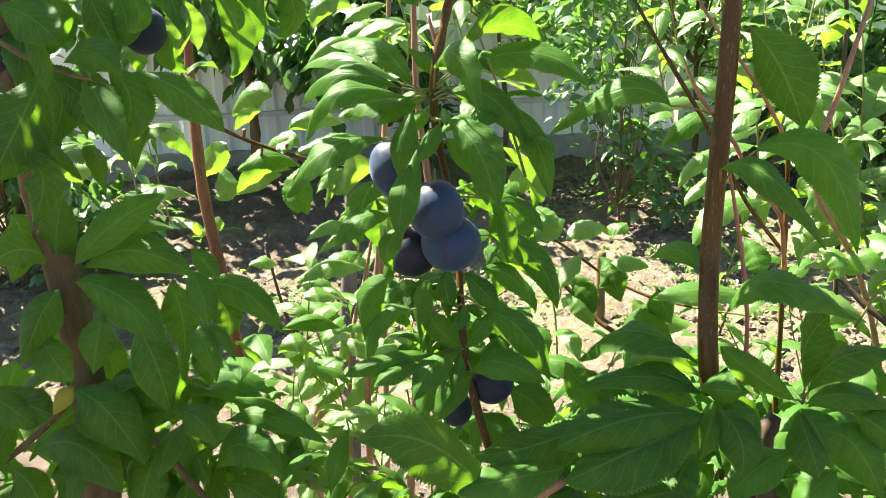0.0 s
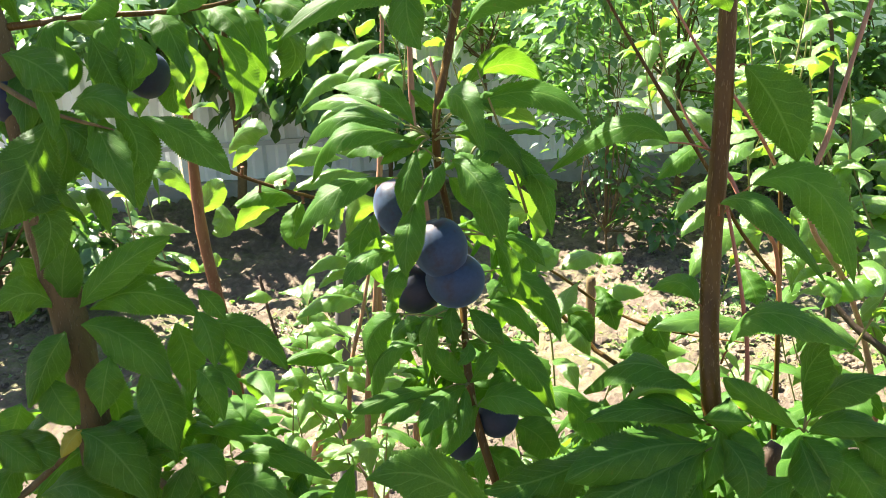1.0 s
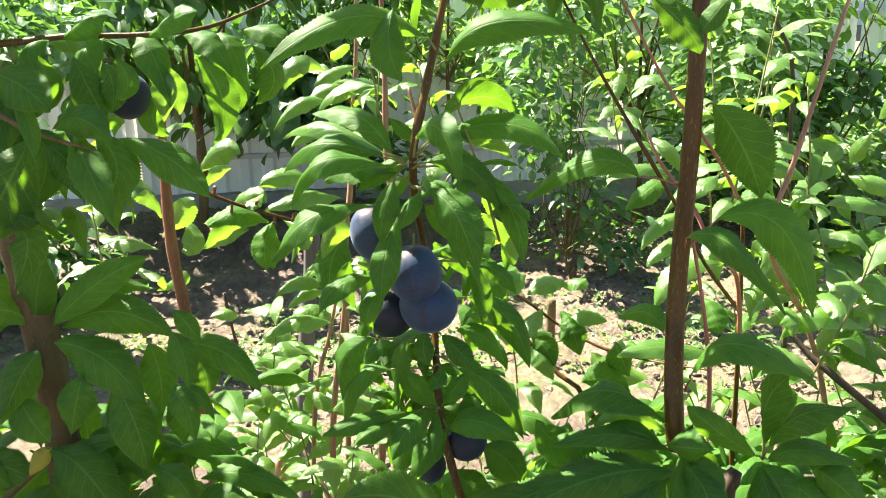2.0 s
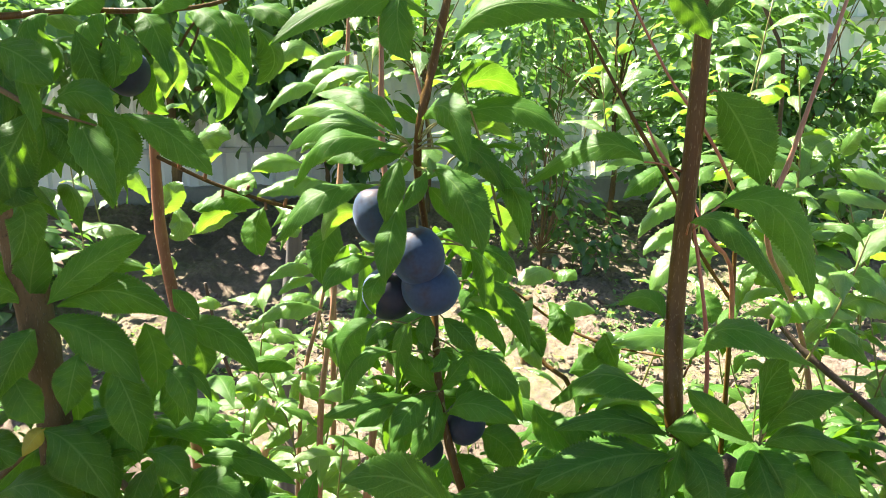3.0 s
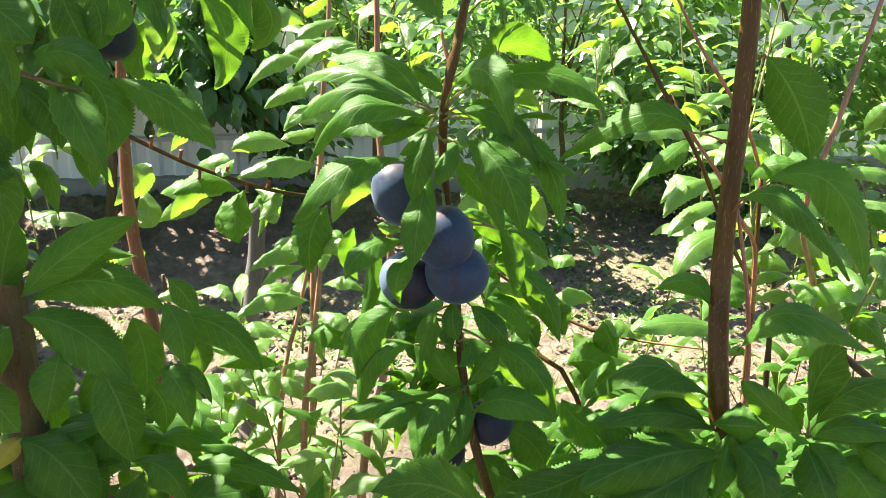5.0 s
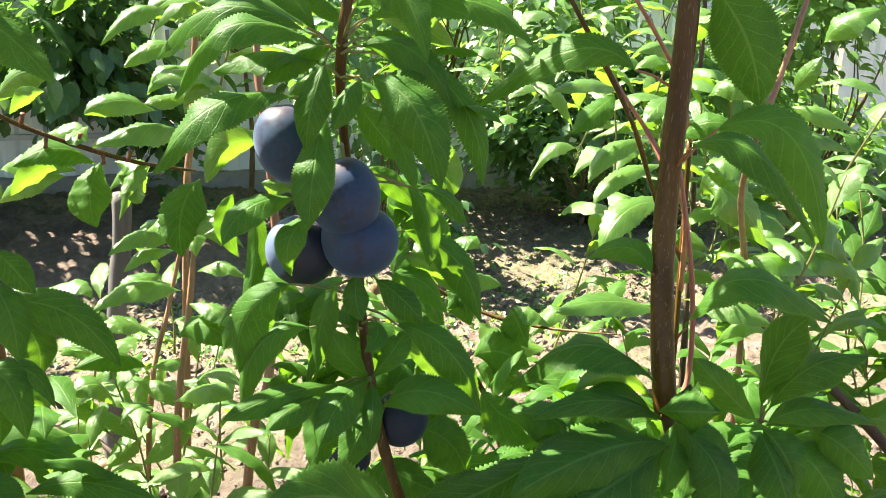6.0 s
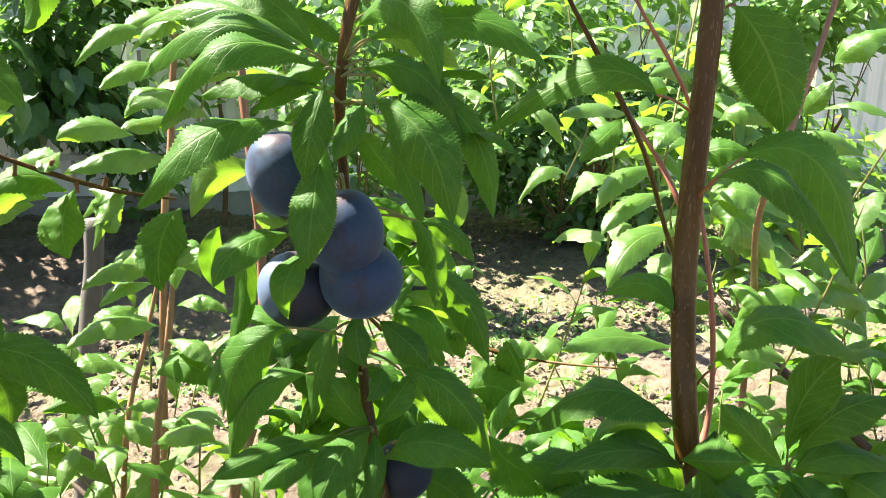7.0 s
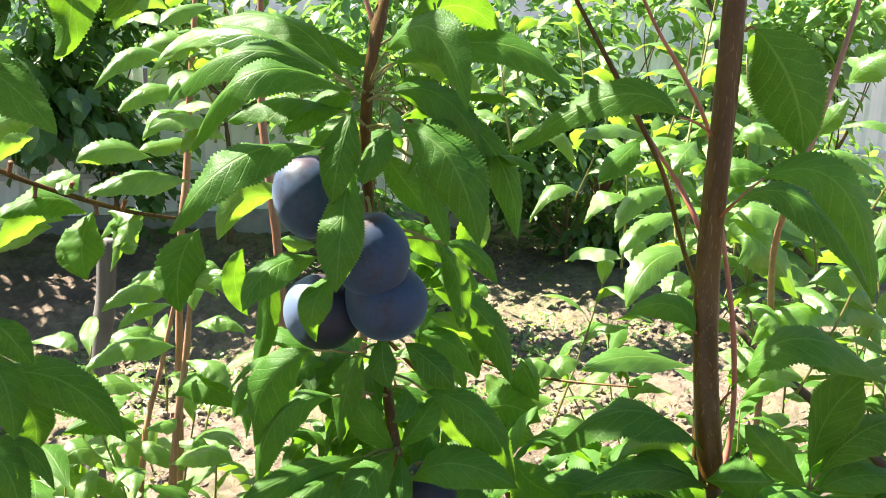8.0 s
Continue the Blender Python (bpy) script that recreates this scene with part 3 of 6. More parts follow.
leaf(plum_tree, (0.0156, 0.805, 0.9813), (0.0495, 0.8, 0.9766), (0.0797, 0.8, 0.9346), 0.028, (0.28, -0.83, 0.47), stalk=(0.0018, 0.805, 0.9763))
leaf(plum_tree, (0.0494, 0.81, 0.9722), (0.0839, 0.8, 0.9415), (0.0959, 0.79, 0.8898), 0.023, (0.06, -0.96, 0.27), stalk=(0.0052, 0.805, 0.9779))
leaf(plum_tree, (0.0141, 0.77, 0.965), (0.0351, 0.745, 0.9478), (0.0491, 0.735, 0.9019), 0.037, (-0.22, -0.9, 0.38), stalk=(0.0024, 0.8, 0.9602))
leaf(plum_tree, (0.0586, 0.84, 0.9286), (0.085, 0.85, 0.8952), (0.095, 0.85, 0.8701), 0.023, (-0.51, -0.74, -0.44), YOUNG)
leaf(plum_tree, (0.0112, 0.8, 0.9459), (0.0294, 0.81, 0.9237), (0.0468, 0.81, 0.9022), 0.020, (0.15, -0.98, -0.1), stalk=(0.0025, 0.8, 0.9484))
leaf(plum_tree, (0.0246, 0.78, 0.9426), (0.0365, 0.775, 0.9162), (0.0425, 0.77, 0.8945), 0.013, (0.05, -0.97, 0.22))
leaf(plum_tree, (0.0465, 0.8, 0.8892), (0.0593, 0.795, 0.8642), (0.0586, 0.79, 0.8345), 0.018, (-0.04, -0.98, 0.17), stalk=(0.0082, 0.8, 0.9018))
leaf(plum_tree, (0.0555, 0.81, 0.8857), (0.077, 0.81, 0.8771), (0.0923, 0.81, 0.8563), 0.018, (0.34, -0.83, 0.43), stalk=(0.0083, 0.8, 0.8947))
leaf(plum_tree, (0.0246, 0.82, 0.8985), (0.0398, 0.82, 0.8885), (0.0594, 0.82, 0.8687), 0.017, (0.21, -0.94, 0.25))
leaf(plum_tree, (0.008, 0.83, 0.9945), (-0.0039, 0.84, 1.004), (-0.0159, 0.85, 1.0137), 0.013, (-0.27, -0.81, 0.52), stalk=(0.0042, 0.808, 0.9893))
leaf(plum_tree, (-0.0344, 0.775, 0.8906), (-0.0639, 0.755, 0.8903), (-0.0814, 0.745, 0.8709), 0.023, (0, -0.55, 0.83), stalk=(-0.0023, 0.8, 0.8882))
leaf(plum_tree, (-0.0231, 0.775, 0.8805), (-0.04, 0.757, 0.868), (-0.0378, 0.762, 0.8448), 0.019, (-0.23, -0.88, 0.41), stalk=(0.0031, 0.8, 0.8772))
leaf(plum_tree, (-0.0458, 0.9, 0.863), (-0.045, 0.9, 0.8169), (-0.0582, 0.89, 0.7779), 0.017, (-0.41, -0.9, 0.17))
leaf(plum_tree, (-0.0287, 0.81, 0.8886), (-0.0401, 0.81, 0.8913), (-0.0499, 0.81, 0.8939), 0.011, (0.12, -0.86, 0.5), YOUNG)
leaf(plum_tree, (-0.0587, 0.92, 0.862), (-0.0652, 0.92, 0.8375), (-0.0558, 0.92, 0.8114), 0.018, (0.17, -0.99, 0.01))
leaf(plum_tree, (-0.0366, 0.775, 0.8347), (-0.0639, 0.78, 0.8129), (-0.0686, 0.8, 0.7654), 0.030, (-0.62, -0.78, 0), stalk=(0.0129, 0.8, 0.814))
leaf(plum_tree, (-0.0252, 0.775, 0.8044), (-0.0575, 0.78, 0.7914), (-0.0677, 0.8, 0.737), 0.025, (-0.77, -0.57, 0.27), stalk=(0.0147, 0.8, 0.7909))
leaf(plum_tree, (-0.0073, 0.775, 0.8314), (-0.0169, 0.775, 0.8079), (-0.0194, 0.785, 0.7662), 0.019, (-0.41, -0.91, -0.06), stalk=(0.012, 0.8, 0.8253))
leaf(plum_tree, (0.0085, 0.785, 0.8373), (0.0053, 0.775, 0.8219), (0.0091, 0.77, 0.8079), 0.018, (-0.16, -0.88, 0.45))
leaf(plum_tree, (0.0215, 0.785, 0.8311), (0.036, 0.77, 0.8198), (0.0493, 0.765, 0.8035), 0.022, (-0.1, -0.85, 0.52), stalk=(0.0108, 0.8, 0.8329))
leaf(plum_tree, (0.0373, 0.81, 0.8243), (0.0615, 0.81, 0.8168), (0.0806, 0.81, 0.7905), 0.023, (0.35, -0.82, 0.45))
leaf(plum_tree, (0.0468, 0.81, 0.8563), (0.0838, 0.81, 0.8329), (0.1032, 0.805, 0.7861), 0.027, (0.23, -0.94, 0.25), stalk=(0.0088, 0.8, 0.8515))
leaf(plum_tree, (0.0487, 0.82, 0.8348), (0.0786, 0.825, 0.819), (0.1021, 0.83, 0.7948), 0.021, (-0.05, -0.95, -0.3), YOUNG)
leaf(plum_tree, (0.0191, 0.775, 0.8049), (0.017, 0.765, 0.7974), (0.0079, 0.76, 0.7903), 0.014, (-0.22, -0.59, 0.78), stalk=(0.0154, 0.8, 0.7947))
leaf(plum_tree, (0.0183, 0.79, 0.758), (-0.0011, 0.78, 0.7812), (-0.0119, 0.78, 0.8017), 0.022, (0.29, -0.96, -0.02))
leaf(plum_tree, (0.0198, 0.785, 0.7612), (0.0317, 0.78, 0.7801), (0.0452, 0.785, 0.796), 0.020, (-0.55, -0.73, 0.4))
leaf(plum_tree, (0.0354, 0.785, 0.7978), (0.0675, 0.77, 0.7814), (0.0915, 0.765, 0.7347), 0.029, (0.12, -0.91, 0.4), stalk=(0.0167, 0.8, 0.806))
leaf(plum_tree, (0.0377, 0.8, 0.7885), (0.0596, 0.8, 0.7643), (0.073, 0.8, 0.7445), 0.015, (-0.25, -0.95, -0.2), YOUNG)
leaf(plum_tree, (0.014, 0.775, 0.7628), (-0.0103, 0.75, 0.7601), (-0.0266, 0.735, 0.7378), 0.028, (0.03, -0.55, 0.83), stalk=(0.0183, 0.79, 0.758))
leaf(plum_tree, (0.0147, 0.77, 0.7642), (0.0113, 0.75, 0.7534), (0.0067, 0.74, 0.7297), 0.014, (-0.13, -0.73, 0.67), stalk=(0.0183, 0.79, 0.758))
leaf(plum_tree, (0.0239, 0.775, 0.7422), (0.0465, 0.755, 0.7604), (0.085, 0.745, 0.7433), 0.029, (-0.32, -0.61, 0.72), stalk=(0.0203, 0.79, 0.7499))
leaf(plum_tree, (-0.0032, 0.785, 0.758), (-0.0453, 0.76, 0.7654), (-0.084, 0.75, 0.7569), 0.021, (0.21, -0.51, 0.83), stalk=(0.0183, 0.79, 0.758))
leaf(plum_tree, (-0.0158, 0.77, 0.7562), (-0.0406, 0.75, 0.76), (-0.0595, 0.74, 0.7501), 0.020, (0.15, -0.4, 0.91), stalk=(0.0183, 0.79, 0.758))
leaf(plum_tree, (-0.019, 0.82, 0.8097), (-0.0355, 0.83, 0.8018), (-0.0503, 0.83, 0.7858), 0.017, (-0.56, -0.7, 0.44))
leaf(plum_tree, (-0.0094, 0.83, 0.8012), (-0.0234, 0.835, 0.7928), (-0.0263, 0.84, 0.7712), 0.019, (-0.58, -0.81, 0.06))
leaf(plum_tree, (-0.0418, 0.86, 0.777), (-0.0632, 0.87, 0.7752), (-0.0732, 0.87, 0.7557), 0.020, (-0.51, -0.76, 0.4))
leaf(plum_tree, (0.0216, 0.83, 0.7701), (0.0085, 0.84, 0.7591), (-0.0032, 0.84, 0.7397), 0.021, (-0.6, -0.77, 0.23))
leaf(plum_tree, (0.0324, 0.84, 0.7648), (0.052, 0.85, 0.7499), (0.0609, 0.85, 0.7272), 0.024, (0.29, -0.96, -0.04))
leaf(plum_tree, (0.043, 0.82, 0.739), (0.0714, 0.83, 0.7178), (0.0937, 0.83, 0.6884), 0.029, (0.36, -0.91, 0.18))
leaf(plum_tree, (0.0384, 0.7, 0.6509), (-0.0118, 0.68, 0.7262), (-0.071, 0.67, 0.7393), 0.054, (0.57, -0.67, 0.48), stalk=(0.0579, 0.72, 0.6054))
leaf(plum_tree, (0.1293, 0.74, 0.7108), (0.0741, 0.72, 0.6983), (0.0209, 0.71, 0.6987), 0.047, (0.08, -0.6, 0.8))
leaf(plum_tree, (0.2111, 0.72, 0.7144), (0.1481, 0.69, 0.7062), (0.0913, 0.68, 0.6867), 0.060, (0, -0.56, 0.83), stalk=(0.2288, 0.735, 0.7079))
leaf(plum_tree, (0.0573, 0.8, 0.7112), (0.0826, 0.8, 0.6927), (0.0967, 0.8, 0.6599), 0.038, (0.32, -0.92, 0.24))
leaf(plum_tree, (0.0309, 0.8, 0.6898), (0.0453, 0.79, 0.6771), (0.0749, 0.78, 0.6637), 0.035, (0.02, -0.78, 0.63))
leaf(plum_tree, (-0.0022, 0.8, 0.7537), (-0.0138, 0.79, 0.7258), (-0.023, 0.78, 0.695), 0.031, (-0.19, -0.91, 0.38))
leaf(plum_tree, (0.124, 0.8, 0.7132), (0.151, 0.78, 0.7161), (0.1693, 0.77, 0.6924), 0.036, (-0.14, -0.7, 0.7))
leaf(plum_tree, (0.1114, 0.82, 0.727), (0.1358, 0.81, 0.7018), (0.1701, 0.8, 0.7106), 0.038, (-0.07, -0.75, 0.66))
leaf(plum_tree, (0.0949, 0.7, 0.6877), (0.0479, 0.69, 0.6861), (0.0018, 0.68, 0.6846), 0.042, (0.08, -0.52, 0.85))
leaf(plum_tree, (0.2067, 0.7, 0.6654), (0.1626, 0.69, 0.6636), (0.1148, 0.68, 0.6623), 0.043, (0.09, -0.55, 0.83))
leaf(plum_tree, (0.2065, 0.72, 0.6854), (0.1878, 0.7, 0.6718), (0.1767, 0.69, 0.6521), 0.034, (-0.29, -0.57, 0.77))
leaf(plum_tree, (0.1699, 0.8, 0.7219), (0.1935, 0.79, 0.7087), (0.2243, 0.78, 0.698), 0.032, (-0.02, -0.78, 0.62))
leaf(plum_tree, (0.2169, 0.745, 0.7517), (0.1591, 0.745, 0.7862), (0.1191, 0.775, 0.7478), 0.039, (-0.12, -0.26, 0.96), stalk=(0.2228, 0.745, 0.7367), label="arched green leaf with a serrated edge", red=True)
leaf(plum_tree, (0.225, 0.755, 0.7328), (0.1753, 0.745, 0.7629), (0.1465, 0.74, 0.7435), 0.015, (0.2, -0.97, 0.1), YOUNG, stalk=(0.223, 0.745, 0.7346))
leaf(plum_tree, (0.2178, 0.74, 0.7288), (0.1614, 0.72, 0.7571), (0.1066, 0.71, 0.7547), 0.022, (0.33, -0.65, 0.68), stalk=(0.2242, 0.745, 0.7324))
leaf(plum_tree, (0.2217, 0.71, 0.73), (0.235, 0.69, 0.709), (0.2331, 0.685, 0.6796), 0.036, (-0.12, -0.9, 0.42))
leaf(plum_tree, (0.2944, 0.73, 0.7133), (0.298, 0.71, 0.6914), (0.3056, 0.7, 0.664), 0.037, (-0.19, -0.86, 0.48))
leaf(plum_tree, (0.2935, 0.735, 0.7207), (0.2494, 0.715, 0.7584), (0.2213, 0.71, 0.7856), 0.024, (0.19, -0.97, -0.16), stalk=(0.3016, 0.74, 0.7145))
leaf(plum_tree, (0.3048, 0.745, 0.727), (0.297, 0.725, 0.7772), (0.3056, 0.708, 0.8079), 0.036, (-0.87, -0.45, -0.2), stalk=(0.3016, 0.74, 0.7145))
leaf(plum_tree, (0.3048, 0.735, 0.7293), (0.3232, 0.72, 0.7642), (0.3691, 0.715, 0.772), 0.032, (-0.59, -0.45, 0.67), stalk=(0.3016, 0.74, 0.7145))
leaf(plum_tree, (0.3012, 0.73, 0.7196), (0.3282, 0.715, 0.7342), (0.379, 0.71, 0.7188), 0.022, (-0.16, -0.66, 0.73), stalk=(0.3016, 0.74, 0.7145))
leaf(plum_tree, (0.3068, 0.74, 0.7116), (0.3421, 0.735, 0.7228), (0.3749, 0.73, 0.7051), 0.030, (-0.04, -0.7, 0.71))
leaf(plum_tree, (0.2873, 0.72, 0.6808), (0.2561, 0.71, 0.6725), (0.2305, 0.7, 0.6533), 0.039, (-0.18, -0.58, 0.79))
leaf(plum_tree, (0.3234, 0.73, 0.6946), (0.3446, 0.72, 0.6776), (0.3628, 0.71, 0.6392), 0.044, (-0.04, -0.95, 0.31))
leaf(plum_tree, (0.3313, 0.73, 0.656), (0.3092, 0.72, 0.6414), (0.2881, 0.71, 0.6158), 0.039, (-0.35, -0.63, 0.69))
leaf(plum_tree, (0.1893, 0.765, 0.9697), (0.1516, 0.785, 0.9804), (0.1006, 0.82, 0.9389), 0.026, (-0.58, -0.65, 0.5), stalk=(0.2316, 0.79, 0.9554), red=True)
leaf(plum_tree, (0.2602, 0.795, 1.0232), (0.2845, 0.785, 0.9882), (0.3052, 0.79, 0.9389), 0.052, (-0.43, -0.89, -0.18), stalk=(0.2552, 0.8, 1.0215), red=True)
leaf(plum_tree, (0.2250, 0.7450, 0.9210), (0.2520, 0.7150, 0.9220), (0.2950, 0.7000, 0.8660), 0.026, (-0.13, -0.74, 0.66), stalk=(0.2371, 0.785, 0.8969), cup=0.5, red=True)
leaf(plum_tree, (0.2600, 0.7700, 0.9290), (0.3090, 0.7550, 0.9230), (0.3390, 0.7450, 0.8450), 0.040, (-0.2, -0.84, 0.5), stalk=(0.2371, 0.785, 0.8969), cup=0.35, red=True)
leaf(plum_tree, (0.2149, 0.765, 0.8284), (0.2054, 0.785, 0.8418), (0.1832, 0.805, 0.8292), 0.021, (-0.61, -0.5, 0.61), stalk=(0.226, 0.775, 0.817), red=True)
leaf(plum_tree, (0.2348, 0.745, 0.7929), (0.2561, 0.715, 0.8364), (0.3323, 0.715, 0.7994), 0.038, (-0.17, -0.34, 0.93), stalk=(0.2348, 0.76, 0.7748), red=True)
leaf(plum_tree, (0.189, 0.75, 1.1177), (0.2146, 0.74, 1.0927), (0.2265, 0.735, 1.0721), 0.026, (-0.17, -0.97, 0.18))
leaf(plum_tree, (0.2562, 0.75, 1.118), (0.2383, 0.745, 1.0994), (0.2274, 0.74, 1.0872), 0.018, (-0.2, -0.86, 0.47))
leaf(plum_tree, (0.0185, 0.82, 1.085), (-0.0443, 0.79, 1.1043), (-0.1158, 0.77, 1.0683), 0.034, (0.2, -0.75, 0.63), stalk=(0.0258, 0.82, 1.0747))
leaf(plum_tree, (-0.0093, 0.8, 1.1119), (-0.0145, 0.78, 1.0817), (-0.0057, 0.77, 1.0549), 0.031, (0.05, -0.88, 0.47))
leaf(plum_tree, (0.0326, 0.8, 1.0676), (0.0732, 0.78, 1.0979), (0.1454, 0.77, 1.0881), 0.031, (-0.31, -0.8, 0.51), stalk=(0.0244, 0.82, 1.056))
leaf(plum_tree, (0.0373, 0.83, 1.1428), (0.0656, 0.83, 1.1237), (0.1203, 0.84, 1.1173), 0.030, (0.2, -0.94, 0.29))
# ---- plum tree with the thick trunk ----
old_plum_tree = thing("plum_tree", (-0.3, 0.84, 0.0), "plum tree with a thick grey-brown trunk and shaded leaves", "plum tree", "plum trees")
tube("trunk", [(-0.3926, 0.9, 1.1407), (-0.3679, 0.88, 1.0212), (-0.3561, 0.86, 0.9282), (-0.3473, 0.85, 0.8619), (-0.341, 0.845, 0.7974), (-0.3347, 0.84, 0.7305), (-0.3353, 0.83, 0.6399), (-0.3409, 0.82, 0.5322), (-0.3458, 0.8126, 0.2511), (-0.3548, 0.8052, -0.03)], [0.0112, 0.0135, 0.0157, 0.0164, 0.0161, 0.0149, 0.0162, 0.0183, 0.0193, 0.0220], BARK, old_plum_tree, 16, label="thick grey-brown trunk", knots=0.15)
tube("branch", [(-0.3351, 0.84, 0.7276), (-0.3699, 0.83, 0.6904), (-0.4181, 0.82, 0.6536), (-0.4654, 0.81, 0.635)], [0.0035, 0.0032, 0.0029, 0.0024], BARK, old_plum_tree, 12, label="thin side branch", knots=0.3)
tube("branch", [(-0.333, 0.84, 0.7246), (-0.2949, 0.82, 0.6915), (-0.2607, 0.81, 0.6536), (-0.2225, 0.8, 0.6029)], [0.0035, 0.0032, 0.0029, 0.0027], BARK, old_plum_tree, 12, label="thin side branch", knots=0.3)
tube("branch", [(-0.383, 0.895, 1.085), (-0.335, 0.885, 1.088), (-0.2945, 0.88, 1.092), (-0.246, 0.88, 1.091), (-0.2065, 0.88, 1.092), (-0.1756, 0.9, 1.095), (-0.143, 0.92, 1.106), (-0.11, 0.94, 1.12)], [0.0034, 0.0031, 0.0028, 0.0025, 0.0022, 0.0019, 0.0015, 0.0009], SHOOT, old_plum_tree, 12, label="brown side branch", knots=0.3)
for x, y, tx, tz, w in ((-0.31, 0.878, -0.03, -0.055, 0.028), (-0.262, 0.874, -0.025, -0.06, 0.028), (-0.235, 0.876, 0.03, -0.058, 0.03), (-0.195, 0.882, 0.045, -0.035, 0.026), (-0.17, 0.9, 0.03, -0.055, 0.028), (-0.15, 0.912, 0.055, -0.02, 0.026), (-0.3, 0.88, 0.05, 0.02, 0.028), (-0.225, 0.878, 0.05, 0.022, 0.026)):
    leaf(old_plum_tree, (x, y, 1.089), (x + tx * 0.55, y - 0.02, 1.089 + tz * 0.35 + 0.008), (x + tx, y - 0.028, 1.089 + tz), w, (0.25 if tx > 0 else -0.25, -0.75, 0.55))
tube("branch", [(-0.3751, 0.86, 1.0433), (-0.3249, 0.82, 1.0222), (-0.2994, 0.81, 1.014), (-0.2609, 0.8, 1.0035)], [0.0024, 0.0021, 0.0016, 0.0007], BARK, old_plum_tree, 12, label="thin side branch", knots=0.3)
plum(old_plum_tree, (-0.251, 0.89, 1.0365), 0.0201, 0.0211, 0, 1, stalk=(-0.2416, 0.85, 1.075), label="dark plum in the shade of the leaves", seed=7, mat=SHADEDPLUM)
plum(old_plum_tree, (-0.3734, 0.88, 1.024), 0.0209, 0.0209, 0, 1, label="dark plum in the shade of the leaves", seed=8, mat=SHADEDPLUM)
leaf(old_plum_tree, (-0.3377, 0.795, 1.0702), (-0.3089, 0.785, 1.061), (-0.2847, 0.775, 1.0402), 0.039, (-0.02, -0.85, 0.53))
leaf(old_plum_tree, (-0.3136, 0.805, 1.0145), (-0.3341, 0.785, 0.9731), (-0.3583, 0.775, 0.9322), 0.056, (0.26, -0.94, 0.2))
leaf(old_plum_tree, (-0.2916, 0.795, 1.023), (-0.2652, 0.785, 1.0319), (-0.2393, 0.775, 1.013), 0.031, (-0.24, -0.86, 0.45))
leaf(old_plum_tree, (-0.2636, 0.815, 1.0161), (-0.2457, 0.805, 0.9857), (-0.2627, 0.795, 0.9523), 0.038, (0.16, -0.94, 0.3))
leaf(old_plum_tree, (-0.2437, 0.815, 1.0096), (-0.2037, 0.805, 0.9943), (-0.17, 0.795, 0.9608), 0.034, (0.13, -0.84, 0.53))
leaf(old_plum_tree, (-0.2425, 0.825, 1.0766), (-0.2336, 0.825, 1.056), (-0.246, 0.825, 1.0416), 0.019, (0.1, -1, -0.01))
leaf(old_plum_tree, (-0.2066, 0.895, 1.0511), (-0.2319, 0.895, 1.0201), (-0.2184, 0.895, 0.9987), 0.028, (0.46, -0.88, -0.1))
leaf(old_plum_tree, (-0.1806, 0.855, 1.0717), (-0.1608, 0.855, 1.0357), (-0.1712, 0.855, 0.9963), 0.029, (-0.15, -0.87, 0.42))
leaf(old_plum_tree, (-0.1727, 0.885, 1.0743), (-0.1569, 0.885, 1.0397), (-0.1676, 0.885, 1.0107), 0.026, (-0.15, -0.87, 0.42))
leaf(old_plum_tree, (-0.3138, 0.855, 1.0782), (-0.3091, 0.855, 1.0501), (-0.3185, 0.855, 1.0292), 0.025, (0.17, -0.99, -0.02))
leaf(old_plum_tree, (-0.2787, 0.835, 1.0777), (-0.2676, 0.835, 1.0453), (-0.2582, 0.835, 1.0239), 0.031, (0.45, -0.88, 0.17))
leaf(old_plum_tree, (-0.3217, 0.795, 1.0607), (-0.3056, 0.785, 1.0304), (-0.3023, 0.775, 1.0028), 0.016, (0.44, -0.79, 0.42))
leaf(old_plum_tree, (-0.3145, 0.835, 1.0055), (-0.2903, 0.825, 0.9868), (-0.282, 0.815, 0.9595), 0.035, (0.28, -0.79, 0.54))
leaf(old_plum_tree, (-0.3358, 0.845, 1.0146), (-0.316, 0.845, 0.9895), (-0.3358, 0.845, 0.9459), 0.042, (0.19, -0.98, 0))
leaf(old_plum_tree, (-0.2256, 0.915, 1.0652), (-0.2162, 0.915, 1.0398), (-0.2117, 0.915, 1.0141), 0.024, (-0.1, -1, -0.03), YOUNG)
leaf(old_plum_tree, (-0.1439, 0.955, 1.074), (-0.1257, 0.955, 1.0421), (-0.1444, 0.955, 1.0166), 0.033, (0.47, -0.89, 0), LEAF)
leaf(old_plum_tree, (-0.2531, 0.875, 0.9762), (-0.2719, 0.875, 0.9516), (-0.2722, 0.875, 0.915), 0.032, (0.06, -1, -0.02))
leaf(old_plum_tree, (-0.3616, 0.875, 1.0698), (-0.3426, 0.875, 1.0401), (-0.3132, 0.875, 1.0387), 0.036, (0.24, -0.9, 0.37))
leaf(old_plum_tree, (-0.3471, 0.845, 0.8227), (-0.3365, 0.83, 0.8677), (-0.322, 0.825, 0.9072), 0.034, (0.12, -0.96, -0.26))
leaf(old_plum_tree, (-0.3409, 0.825, 0.8206), (-0.3531, 0.805, 0.8006), (-0.3722, 0.795, 0.7626), 0.037, (0.23, -0.91, 0.35))
leaf(old_plum_tree, (-0.3257, 0.825, 0.8263), (-0.2794, 0.805, 0.8165), (-0.2442, 0.795, 0.7757), 0.045, (0.11, -0.77, 0.63))
